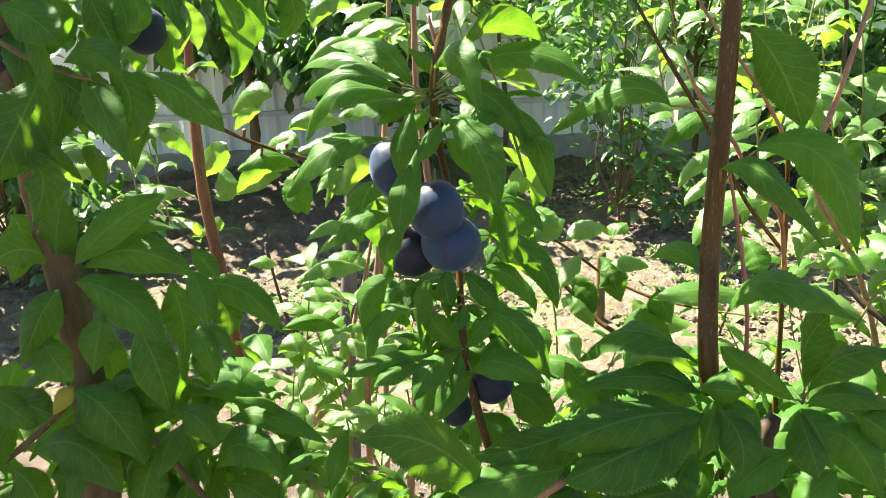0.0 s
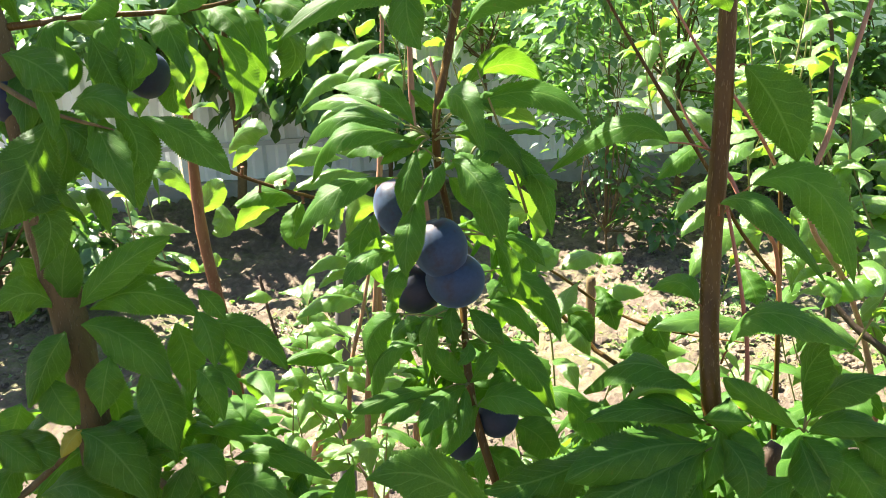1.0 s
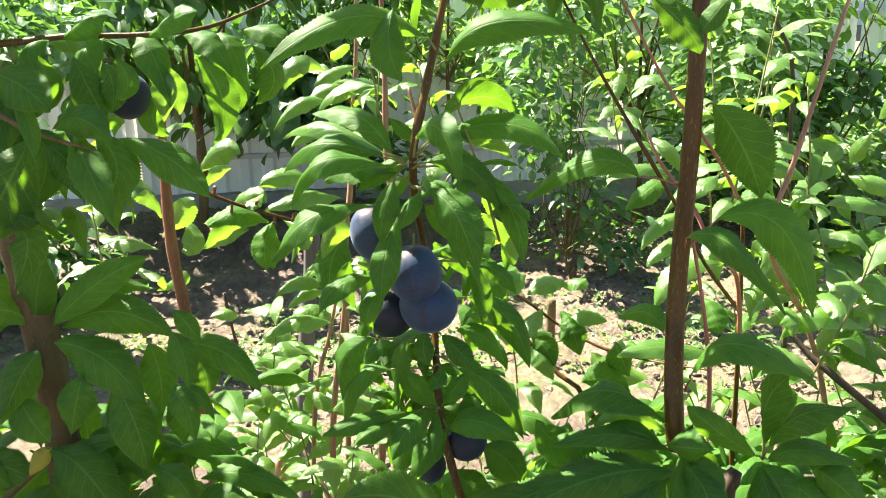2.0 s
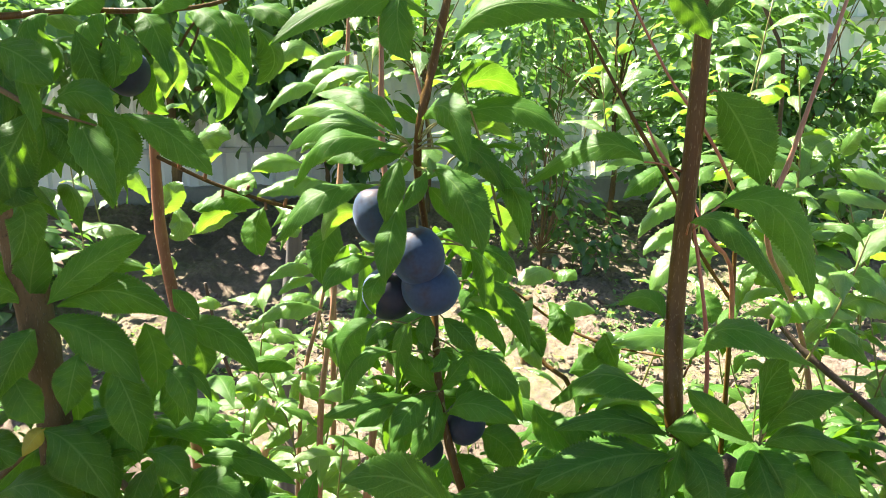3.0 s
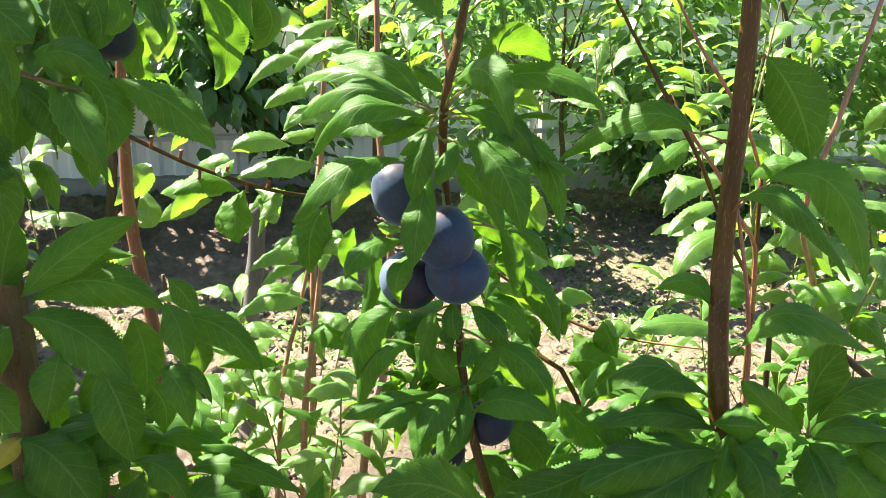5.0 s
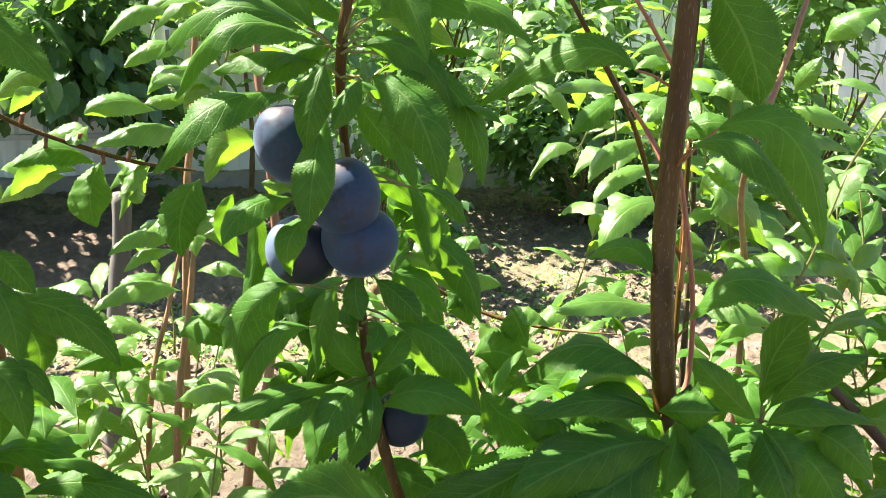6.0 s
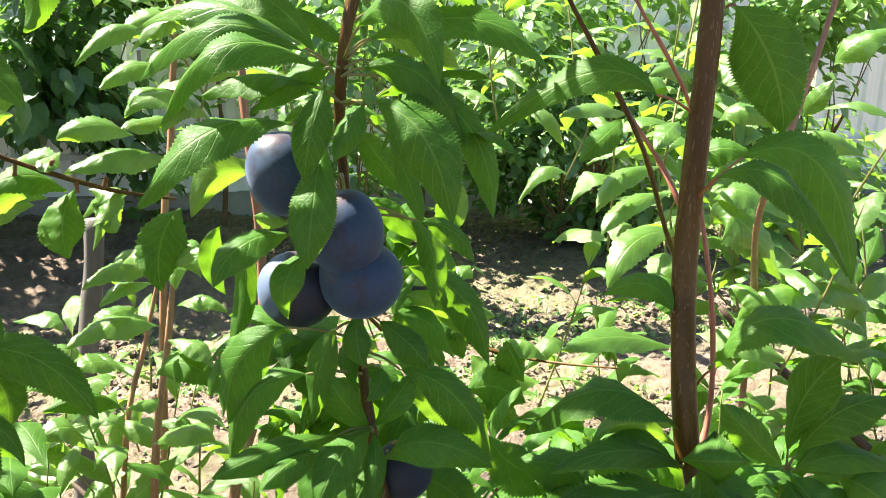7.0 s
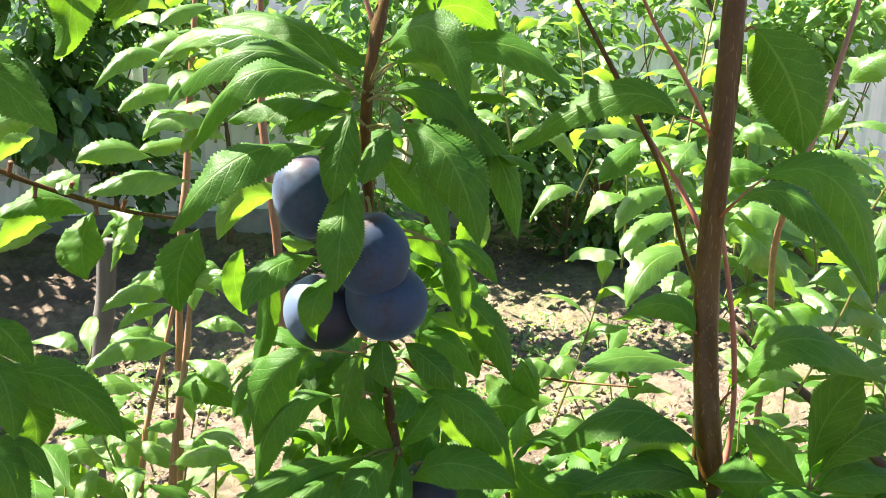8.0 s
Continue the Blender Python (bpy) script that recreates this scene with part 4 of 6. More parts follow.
leaf(old_plum_tree, (-0.3474, 0.835, 0.8389), (-0.3661, 0.825, 0.8593), (-0.3967, 0.815, 0.8471), 0.034, (0.4, -0.81, 0.43))
leaf(old_plum_tree, (-0.328, 0.835, 0.839), (-0.2834, 0.825, 0.878), (-0.2344, 0.825, 0.9026), 0.032, (-0.21, -0.96, 0.16))
leaf(old_plum_tree, (-0.3222, 0.845, 0.8329), (-0.2706, 0.835, 0.8493), (-0.2168, 0.825, 0.8248), 0.039, (-0.12, -0.83, 0.55))
leaf(old_plum_tree, (-0.2168, 0.835, 0.814), (-0.1762, 0.825, 0.8085), (-0.1439, 0.815, 0.7713), 0.031, (0.14, -0.79, 0.6))
leaf(old_plum_tree, (-0.2114, 0.845, 0.8044), (-0.1973, 0.84, 0.7832), (-0.1979, 0.835, 0.7611), 0.030, (0.37, -0.87, 0.32))
leaf(old_plum_tree, (-0.2474, 0.845, 0.8146), (-0.2391, 0.84, 0.7827), (-0.2406, 0.835, 0.7463), 0.036, (0.41, -0.89, 0.17))
leaf(old_plum_tree, (-0.3008, 0.815, 0.7293), (-0.2915, 0.805, 0.7023), (-0.2784, 0.795, 0.6564), 0.048, (0.46, -0.81, 0.36))
leaf(old_plum_tree, (-0.3098, 0.835, 0.7269), (-0.275, 0.825, 0.7218), (-0.2563, 0.815, 0.6874), 0.043, (0.22, -0.72, 0.66))
leaf(old_plum_tree, (-0.4119, 0.805, 0.7348), (-0.3793, 0.795, 0.7239), (-0.3491, 0.785, 0.7163), 0.042, (0.02, -0.65, 0.76))
leaf(old_plum_tree, (-0.383, 0.805, 0.6683), (-0.3318, 0.785, 0.684), (-0.2973, 0.775, 0.6403), 0.051, (0.04, -0.62, 0.78))
leaf(old_plum_tree, (-0.2505, 0.845, 0.6725), (-0.2437, 0.835, 0.644), (-0.2307, 0.825, 0.6133), 0.041, (0.41, -0.82, 0.41))
leaf(old_plum_tree, (-0.2244, 0.825, 0.6291), (-0.1911, 0.815, 0.6599), (-0.1559, 0.805, 0.6264), 0.044, (-0.17, -0.69, 0.71))
leaf(old_plum_tree, (-0.2855, 0.865, 0.7691), (-0.2783, 0.865, 0.7363), (-0.2709, 0.855, 0.6927), 0.041, (0.46, -0.87, 0.2))
leaf(old_plum_tree, (-0.3933, 0.875, 0.7589), (-0.3748, 0.875, 0.7401), (-0.37, 0.875, 0.6973), 0.041, (0.56, -0.8, 0.21))
leaf(old_plum_tree, (-0.2152, 0.855, 0.6651), (-0.1688, 0.845, 0.6722), (-0.1167, 0.835, 0.646), 0.025, (0.02, -0.63, 0.78))
leaf(old_plum_tree, (-0.2457, 0.885, 0.7375), (-0.2329, 0.885, 0.7155), (-0.2342, 0.885, 0.6872), 0.031, (0.46, -0.88, 0.1))
leaf(old_plum_tree, (-0.4017, 0.795, 0.6587), (-0.3805, 0.785, 0.6399), (-0.3776, 0.785, 0.5974), 0.041, (0.59, -0.72, 0.35))
leaf(old_plum_tree, (-0.2797, 0.835, 0.6399), (-0.2905, 0.825, 0.6218), (-0.2994, 0.815, 0.5785), 0.042, (0.05, -0.95, 0.29))
leaf(old_plum_tree, (-0.2184, 0.835, 0.6051), (-0.1893, 0.825, 0.6034), (-0.153, 0.815, 0.57), 0.045, (0.2, -0.64, 0.74))
leaf(old_plum_tree, (-0.1716, 0.895, 0.605), (-0.1385, 0.895, 0.5831), (-0.1178, 0.895, 0.548), 0.037, (0.54, -0.67, 0.51), YOUNG)
leaf(old_plum_tree, (-0.314, 0.875, 0.8465), (-0.2906, 0.875, 0.8619), (-0.2439, 0.875, 0.8567), 0.024, (-0.09, -0.78, 0.62))
leaf(old_plum_tree, (-0.415, 0.875, 0.7302), (-0.4328, 0.875, 0.6946), (-0.459, 0.875, 0.6458), 0.052, (0.07, -1, -0.04))
leaf(old_plum_tree, (-0.2505, 0.895, 0.6742), (-0.21, 0.895, 0.6783), (-0.1786, 0.895, 0.651), 0.026, (0.25, -0.6, 0.76))
leaf(old_plum_tree, (-0.3616, 0.885, 0.7409), (-0.3306, 0.885, 0.727), (-0.3317, 0.885, 0.6838), 0.040, (0.52, -0.81, 0.28))
leaf(old_plum_tree, (-0.273, 0.875, 0.7224), (-0.2725, 0.875, 0.6856), (-0.2944, 0.875, 0.6492), 0.041, (0.02, -1, -0.01))
leaf(old_plum_tree, (-0.1996, 0.875, 0.6375), (-0.1854, 0.875, 0.6109), (-0.1468, 0.875, 0.5956), 0.030, (0.48, -0.64, 0.6))
leaf(old_plum_tree, (-0.3973, 0.885, 0.8755), (-0.3919, 0.885, 0.8474), (-0.4099, 0.885, 0.8084), 0.042, (0.22, -0.97, -0.04))
leaf(old_plum_tree, (-0.3854, 0.835, 0.6273), (-0.357, 0.825, 0.6131), (-0.3446, 0.815, 0.5684), 0.045, (0.44, -0.71, 0.55))
leaf(old_plum_tree, (-0.3282, 0.79, 0.7399), (-0.3378, 0.785, 0.7324), (-0.3468, 0.78, 0.7188), 0.017, (0.09, -0.93, 0.36), YELLOW, label="yellowing plum leaf")
leaf(old_plum_tree, (-0.2114, 0.8, 0.861), (-0.201, 0.8, 0.8471), (-0.1911, 0.8, 0.8313), 0.019, (0.35, -0.9, 0.24))
leaf(old_plum_tree, (-0.2157, 0.8, 0.8418), (-0.2049, 0.79, 0.8214), (-0.2023, 0.785, 0.7931), 0.029, (0.25, -0.9, 0.35))
leaf(old_plum_tree, (-0.2199, 0.8, 0.7885), (-0.1971, 0.8, 0.7787), (-0.1845, 0.795, 0.7553), 0.015, (0.39, -0.75, 0.53))
leaf(old_plum_tree, (-0.223, 0.8, 0.7854), (-0.2084, 0.79, 0.7744), (-0.2022, 0.79, 0.7384), 0.026, (0.3, -0.9, 0.32))
# ---- young plum saplings in the row behind ----
red_sapling = thing("plum_sapling", (-0.273, 1.190, 0), "young plum sapling with a thick red-brown stem", "sapling", "plum saplings")
tube("stem", [(-0.2867, 1.19, 1.004), (-0.2913, 1.19, 0.9137), (-0.2915, 1.19, 0.8091), (-0.2814, 1.18, 0.7227), (-0.2703, 1.17, 0.634), (-0.2566, 1.1593, 0.302), (-0.231, 1.1486, -0.03)], [0.0047, 0.0062, 0.0070, 0.0071, 0.0072, 0.0076, 0.0087], RUST, red_sapling, 12, label="red-brown stem", knots=0.2)
tube("twig", [(-0.288, 1.187, 0.905), (-0.248, 1.182, 0.884), (-0.218, 1.18, 0.8695), (-0.167, 1.18, 0.850), (-0.123, 1.183, 0.8355), (-0.072, 1.2, 0.823)], [0.0024, 0.0024, 0.0023, 0.0022, 0.002, 0.0014], SHOOT, red_sapling, 8, label="brown twig with short knobby spurs", knots=0.5)
for x, z, dx, dz in ((-0.262, 0.8915, 0.002, 0.013), (-0.232, 0.877, 0.003, 0.011), (-0.2105, 0.865, -0.001, -0.010), (-0.183, 0.857, 0.004, 0.011), (-0.16, 0.8465, 0.0, -0.009), (-0.137, 0.840, 0.003, 0.010)):
    tube("spur", [(x, 1.18, z), (x + dx * 0.6, 1.178, z + dz * 0.6), (x + dx, 1.176, z + dz)], [0.0022, 0.0017, 0.0023], RUST, red_sapling, 7, knots=0.3)
bright_sapling = thing("plum_sapling", (-0.103, 1.200, 0), "young plum sapling with bright red-brown twin stems", "sapling", "plum saplings")
tube("stem", [(-0.0759, 1.21, 0.7458), (-0.0846, 1.2, 0.678), (-0.1035, 1.18, 0.547), (-0.1173, 1.1675, 0.2585), (-0.1429, 1.1549, -0.03)], [0.0023, 0.0034, 0.0041, 0.0046, 0.0055], RED, bright_sapling, 10, label="red-brown stem", knots=0.2)
tube("stem", [(-0.0856, 1.27, 0.7353), (-0.1062, 1.26, 0.6519), (-0.1303, 1.24, 0.5532), (-0.154, 1.2232, 0.2616), (-0.1979, 1.2064, -0.03)], [0.0016, 0.0026, 0.0032, 0.0036, 0.0043], RED, bright_sapling, 8, label="thin pale red stem", knots=0.2)
tube("stem", [(-0.0425, 1.36, 1.1816), (-0.0515, 1.35, 1.0203), (-0.0613, 1.34, 0.9308), (-0.0682, 1.33, 0.8395), (-0.0795, 1.32, 0.7467), (-0.0954, 1.3079, 0.3583), (-0.1248, 1.2959, -0.03)], [0.0021, 0.0030, 0.0037, 0.0040, 0.0041, 0.0043, 0.0049], RED, bright_sapling, 8, label="thin pale red stem", knots=0.2)
purple_sapling = thing("plum_sapling", (-0.015, 1.100, 0), "young plum sapling with a purple-red stem", "sapling", "plum saplings")
tube("stem", [(-0.018, 1.14, 1.2263), (-0.0146, 1.12, 1.0525), (-0.0169, 1.11, 0.9493), (-0.0143, 1.1, 0.8982), (-0.0071, 1.09, 0.8128), (-0.0069, 1.08, 0.7252), (-0.0201, 1.07, 0.6311), (-0.0369, 1.06, 0.5816), (-0.0713, 1.0424, 0.2758), (-0.1354, 1.0247, -0.03)], [0.0019, 0.0029, 0.0035, 0.0037, 0.0041, 0.0044, 0.0047, 0.0047, 0.0049, 0.0056], RED, purple_sapling, 10, label="purple-red stem", knots=0.2)
right_sapling = thing("plum_sapling", (0.342, 0.880, 0), "young plum sapling with pale pink stems", "sapling", "plum saplings")
tube("stem", [(0.3600, 0.97, 0.8839), (0.362, 0.965, 0.72), (0.362, 0.96, 0.5), (0.37, 0.95, 0.25), (0.38, 0.94, -0.03)], [0.0022, 0.0026, 0.003, 0.0035, 0.0045], SHOOT, right_sapling, 8, label="slender dark stem", knots=0.3)
tube("stem", [(0.2442, 0.94, 0.9756), (0.255, 0.93, 0.9488), (0.2733, 0.925, 0.9229), (0.2909, 0.92, 0.8979), (0.3029, 0.9, 0.8628), (0.345, 0.94, 0.82), (0.363, 0.965, 0.74)], [0.0007, 0.0014, 0.0017, 0.0019, 0.0021, 0.0022, 0.0024], PINK, right_sapling, 8, label="pale pink twig", knots=0.4)
tube("stem", [(0.2060, 0.9300, 1.1200), (0.2560, 0.9200, 1.0270), (0.2830, 0.9200, 0.9910), (0.3170, 0.9250, 0.9430), (0.36, 0.968, 0.8839)], [0.0010, 0.0014, 0.0016, 0.0018, 0.0021], PINK, right_sapling, 8, label="red twig", knots=0.3)
tube("stem", [(0.1350, 0.9500, 1.1570), (0.1690, 0.9300, 1.0830), (0.1930, 0.9200, 1.0360), (0.2250, 0.9050, 0.9770), (0.2630, 0.9000, 0.9120), (0.305, 0.925, 0.84), (0.361, 0.967, 0.77)], [0.0010, 0.0014, 0.0016, 0.0018, 0.0019, 0.0020, 0.0022], SHOOT, right_sapling, 8, label="dark branch", knots=0.3)
far_right_sapling = thing("plum_sapling", (0.494, 1.000, 0), "young plum sapling with a forked red-brown stem", "sapling", "plum saplings")
tube("stem", [(0.4130, 0.8500, 1.1580), (0.3810, 0.8350, 1.0710), (0.3590, 0.8300, 0.9980), (0.3460, 0.8300, 0.9510), (0.3330, 0.8300, 0.9100), (0.36, 0.88, 0.85), (0.45, 0.99, 0.74), (0.55, 1.12, 0.55), (0.6158, 1.2057, 0.2812), (0.7002, 1.2613, -0.03)], [0.0013, 0.0019, 0.0021, 0.0023, 0.0025, 0.0027, 0.003, 0.0034, 0.0036, 0.0042], RED, far_right_sapling, 8, label="reddish-brown stem", knots=0.25)
tube("stem", [(0.43, 1.2, 1.17), (0.472, 1.2, 1.075), (0.501, 1.2, 1.014), (0.506, 1.2, 0.912), (0.511, 1.2, 0.798), (0.517, 1.2, 0.703), (0.527, 1.2, 0.4), (0.540, 1.2, -0.03)], [0.0015, 0.0021, 0.0025, 0.0028, 0.0030, 0.0033, 0.0038, 0.0046], DARKBARK, far_right_sapling, 8, label="dark stem", knots=0.3)
tube("stem", [(0.4342, 1.02, 0.733), (0.4603, 1, 0.699), (0.4914, 0.98, 0.672), (0.5628, 0.96, 0.6095), (0.6643, 0.95, 0.511)], [0.0031, 0.0037, 0.0043, 0.0049, 0.0063], DARKBARK, far_right_sapling, 8, label="dark side branch", knots=0.3)
low_sapling = thing("plum_sapling", (0.231, 1.250, 0), "young plum sapling with a slanting dark twig", "sapling", "plum saplings")
tube("twig", [(0.0976, 1.3, 0.7269), (0.1652, 1.28, 0.6886), (0.2283, 1.26, 0.6427), (0.2783, 1.22, 0.6264), (0.3287, 1.18, 0.6235), (0.3762, 1.1, 0.642)], [0.0013, 0.0018, 0.0021, 0.0021, 0.0016, 0.0008], SHOOT, low_sapling, 8, label="slanting brown twig", knots=0.4)
tube("twig", [(0.1125, 1.3, 0.6931), (0.1712, 1.27, 0.6295), (0.2135, 1.24, 0.5846), (0.2527, 1.2, 0.5415), (0.3389, 1.1247, 0.2557), (0.499, 1.0494, -0.03)], [0.0023, 0.0028, 0.0031, 0.0034, 0.0036, 0.0041], SHOOT, low_sapling, 8, label="slanting brown twig", knots=0.4)
tube("twig", [(-0.3274, 1.75, 0.5607), (-0.3063, 1.74, 0.438), (-0.2657, 1.72, 0.3268), (-0.1782, 1.6, 0.2878), (-0.0826, 1.4875, 0.1289), (0.095, 1.3751, -0.03)], [0.0027, 0.0032, 0.0038, 0.0041, 0.0043, 0.0049], DARKBARK, low_sapling, 6, label="thin dark twig", knots=0.4)
stake = thing("stake", (0, 0, 0), "weathered grey wooden stake standing in the soil", "stake")
tube("pole", [(-0.1595, 1.8, 0.668), (-0.166, 1.797, 0.58), (-0.1778, 1.79, 0.4881), (-0.1941, 1.78, 0.3149), (-0.1992, 1.7773, 0.1425), (-0.2089, 1.7745, -0.03)], [0.0150, 0.0152, 0.0155, 0.0162, 0.0170, 0.0194], STAKE, stake, 10, knots=0.1)
short_stake = thing("stake", (0.45, 2.6, 0.0), "short weathered stake leaning in the soil", "stake")
tube("pole", [(0.452, 2.61, 0.21), (0.449, 2.605, 0.15), (0.446, 2.6, 0.07), (0.443, 2.6, -0.03)], [0.0125, 0.0135, 0.014, 0.015], BARK, short_stake, 10, knots=0.1)
stump = thing("stump", (0, 0, 0), "short cut red-brown stump beside the saplings", "stump")
tube("cut_stem", [(-0.185, 1.3, 0.4529), (-0.1956, 1.3, 0.4085), (-0.2126, 1.3, 0.1892), (-0.2443, 1.3, -0.03)], [0.0079, 0.0084, 0.0088, 0.0101], RED, stump, 10, knots=0.1)
leaf(bright_sapling, (-0.0882, 1.25, 0.9748), (-0.12, 1.23, 0.9825), (-0.1573, 1.22, 0.9483), 0.028, (-0.03, -0.62, 0.79), YOUNG, fine=False)
leaf(bright_sapling, (-0.0704, 1.25, 0.9446), (-0.1088, 1.23, 0.9463), (-0.1357, 1.22, 0.926), 0.029, (0.03, -0.58, 0.81), YOUNG, fine=False)
leaf(bright_sapling, (-0.0684, 1.25, 0.9222), (-0.094, 1.23, 0.9218), (-0.1153, 1.22, 0.8998), 0.028, (-0.02, -0.58, 0.81), YOUNG, fine=False)
leaf(bright_sapling, (-0.0693, 1.25, 0.8967), (-0.0951, 1.23, 0.8942), (-0.1194, 1.22, 0.89), 0.023, (0.18, -0.5, 0.85), YOUNG, fine=False)
leaf(bright_sapling, (-0.0331, 1.25, 0.8932), (-0.0568, 1.23, 0.9104), (-0.0801, 1.22, 0.8842), 0.026, (0.2, -0.55, 0.81), YOUNG, fine=False)
leaf(red_sapling, (-0.1074, 1.2, 0.8851), (-0.1425, 1.18, 0.8983), (-0.1745, 1.17, 0.8871), 0.029, (0.31, -0.66, 0.68), YOUNG, fine=False)
leaf(red_sapling, (-0.0743, 1.2, 0.8613), (-0.1215, 1.18, 0.8715), (-0.1691, 1.17, 0.8559), 0.036, (0.12, -0.54, 0.83), YOUNG, fine=False)
leaf(red_sapling, (-0.1728, 1.2, 0.8717), (-0.1833, 1.18, 0.8649), (-0.1835, 1.17, 0.8574), 0.019, (0.11, -0.46, 0.88), YOUNG, fine=False)
leaf(red_sapling, (-0.17, 1.2, 0.8339), (-0.2033, 1.18, 0.8531), (-0.2411, 1.17, 0.839), 0.035, (0.3, -0.57, 0.77), LEAF, fine=False)
leaf(red_sapling, (-0.1633, 1.2, 0.8358), (-0.1739, 1.18, 0.8104), (-0.1725, 1.17, 0.7804), 0.040, (-0.01, -0.88, 0.48), LEAF, fine=False)
leaf(red_sapling, (-0.1507, 1.2, 0.8353), (-0.133, 1.18, 0.829), (-0.1483, 1.17, 0.8061), 0.028, (-0.39, -0.66, 0.64), YOUNG, fine=False)
leaf(red_sapling, (-0.205, 1.2, 0.8289), (-0.2239, 1.18, 0.8298), (-0.2455, 1.17, 0.8112), 0.026, (0.62, -0.78, -0.1), YOUNG, fine=False)
leaf(red_sapling, (-0.2105, 1.2, 0.9056), (-0.2256, 1.18, 0.9035), (-0.2396, 1.17, 0.8886), 0.018, (0.69, -0.72, 0.1), YOUNG, fine=False)
leaf(red_sapling, (-0.0865, 1.2, 1.0223), (-0.1164, 1.18, 1.0331), (-0.1352, 1.17, 1.004), 0.027, (0.31, -0.81, 0.49), YOUNG, fine=False)
leaf(red_sapling, (-0.0481, 1.2, 1.0263), (-0.0778, 1.18, 1.0227), (-0.1006, 1.17, 1.0066), 0.022, (0.09, -0.65, 0.75), YOUNG, fine=False)
leaf(bright_sapling, (-0.0699, 1.16, 0.8235), (-0.0898, 1.14, 0.7941), (-0.092, 1.13, 0.7527), 0.049, (-0.15, -0.89, 0.42), LEAF, fine=False)
leaf(bright_sapling, (-0.098, 1.16, 0.7607), (-0.1286, 1.14, 0.774), (-0.1597, 1.13, 0.7578), 0.027, (0.16, -0.41, 0.9), YOUNG, fine=False)
leaf(bright_sapling, (-0.0968, 1.16, 0.7505), (-0.123, 1.14, 0.7557), (-0.1461, 1.13, 0.7406), 0.018, (0.09, -0.44, 0.89), YOUNG, fine=False)
leaf(bright_sapling, (-0.0948, 1.16, 0.7078), (-0.136, 1.14, 0.7223), (-0.1772, 1.13, 0.7033), 0.035, (0.09, -0.4, 0.91), YOUNG, fine=False)
leaf(bright_sapling, (-0.0767, 1.16, 0.7275), (-0.0535, 1.14, 0.7389), (-0.0329, 1.13, 0.7269), 0.022, (-0.23, -0.35, 0.91), YOUNG, fine=False)
leaf(bright_sapling, (-0.1278, 1.16, 0.6678), (-0.1498, 1.14, 0.6846), (-0.1711, 1.13, 0.6829), 0.025, (0.48, -0.28, 0.83), YOUNG, fine=False)
leaf(bright_sapling, (-0.0988, 1.16, 0.6577), (-0.0743, 1.14, 0.6759), (-0.0399, 1.13, 0.6507), 0.038, (-0.22, -0.61, 0.76), LEAF, fine=False)
leaf(bright_sapling, (-0.0976, 1.16, 0.6339), (-0.1102, 1.14, 0.6381), (-0.1269, 1.13, 0.641), 0.019, (0.41, -0.19, 0.89), YOUNG, fine=False)
leaf(bright_sapling, (-0.1059, 1.16, 0.5857), (-0.0744, 1.14, 0.6055), (-0.0476, 1.13, 0.5972), 0.029, (-0.37, -0.4, 0.84), YOUNG, fine=False)
leaf(bright_sapling, (-0.1294, 1.16, 0.5851), (-0.1473, 1.14, 0.5925), (-0.1603, 1.13, 0.5793), 0.022, (0.11, -0.29, 0.95), YOUNG, fine=False)
leaf(bright_sapling, (-0.1639, 1.16, 0.5868), (-0.1821, 1.14, 0.622), (-0.2094, 1.13, 0.6103), 0.032, (0.59, -0.31, 0.74), YOUNG, fine=False)
leaf(bright_sapling, (-0.0831, 1.16, 0.7719), (-0.074, 1.14, 0.7823), (-0.0491, 1.13, 0.7889), 0.021, (-0.66, -0.39, 0.64), YOUNG, fine=False)
leaf(bright_sapling, (-0.1307, 1.16, 0.6271), (-0.1605, 1.14, 0.6508), (-0.2001, 1.13, 0.6429), 0.029, (0.38, -0.46, 0.8), LEAF, fine=False)
leaf(bright_sapling, (-0.0859, 1.16, 0.6926), (-0.0612, 1.14, 0.6918), (-0.0469, 1.13, 0.6712), 0.026, (0.13, -0.46, 0.88), YOUNG, fine=False)
leaf(right_sapling, (0.3366, 0.95, 0.9646), (0.3013, 0.93, 0.9729), (0.274, 0.92, 0.9676), 0.019, (0.31, -0.58, 0.75), YOUNG, fine=False)
leaf(right_sapling, (0.275, 0.95, 0.9333), (0.2313, 0.93, 0.9419), (0.1983, 0.92, 0.9348), 0.020, (0.2, -0.48, 0.86), YOUNG, fine=False)
leaf(right_sapling, (0.2701, 0.95, 0.9287), (0.2433, 0.93, 0.9182), (0.2182, 0.92, 0.9015), 0.025, (-0.1, -0.57, 0.81), LEAF, fine=False)
leaf(right_sapling, (0.324, 0.95, 0.9278), (0.3012, 0.93, 0.9216), (0.2836, 0.92, 0.9087), 0.020, (-0.09, -0.45, 0.89), YOUNG, fine=False)
leaf(right_sapling, (0.3103, 0.95, 0.8886), (0.2638, 0.93, 0.8876), (0.2364, 0.92, 0.8595), 0.023, (-0.18, -0.43, 0.89), YOUNG, fine=False)
leaf(right_sapling, (0.3246, 0.95, 0.8669), (0.2697, 0.93, 0.8614), (0.243, 0.92, 0.8404), 0.020, (-0.1, -0.5, 0.86), YOUNG, fine=False)
leaf(right_sapling, (0.334, 0.95, 0.8299), (0.2809, 0.93, 0.8309), (0.2518, 0.92, 0.7952), 0.030, (-0.13, -0.58, 0.8), YOUNG, fine=False)
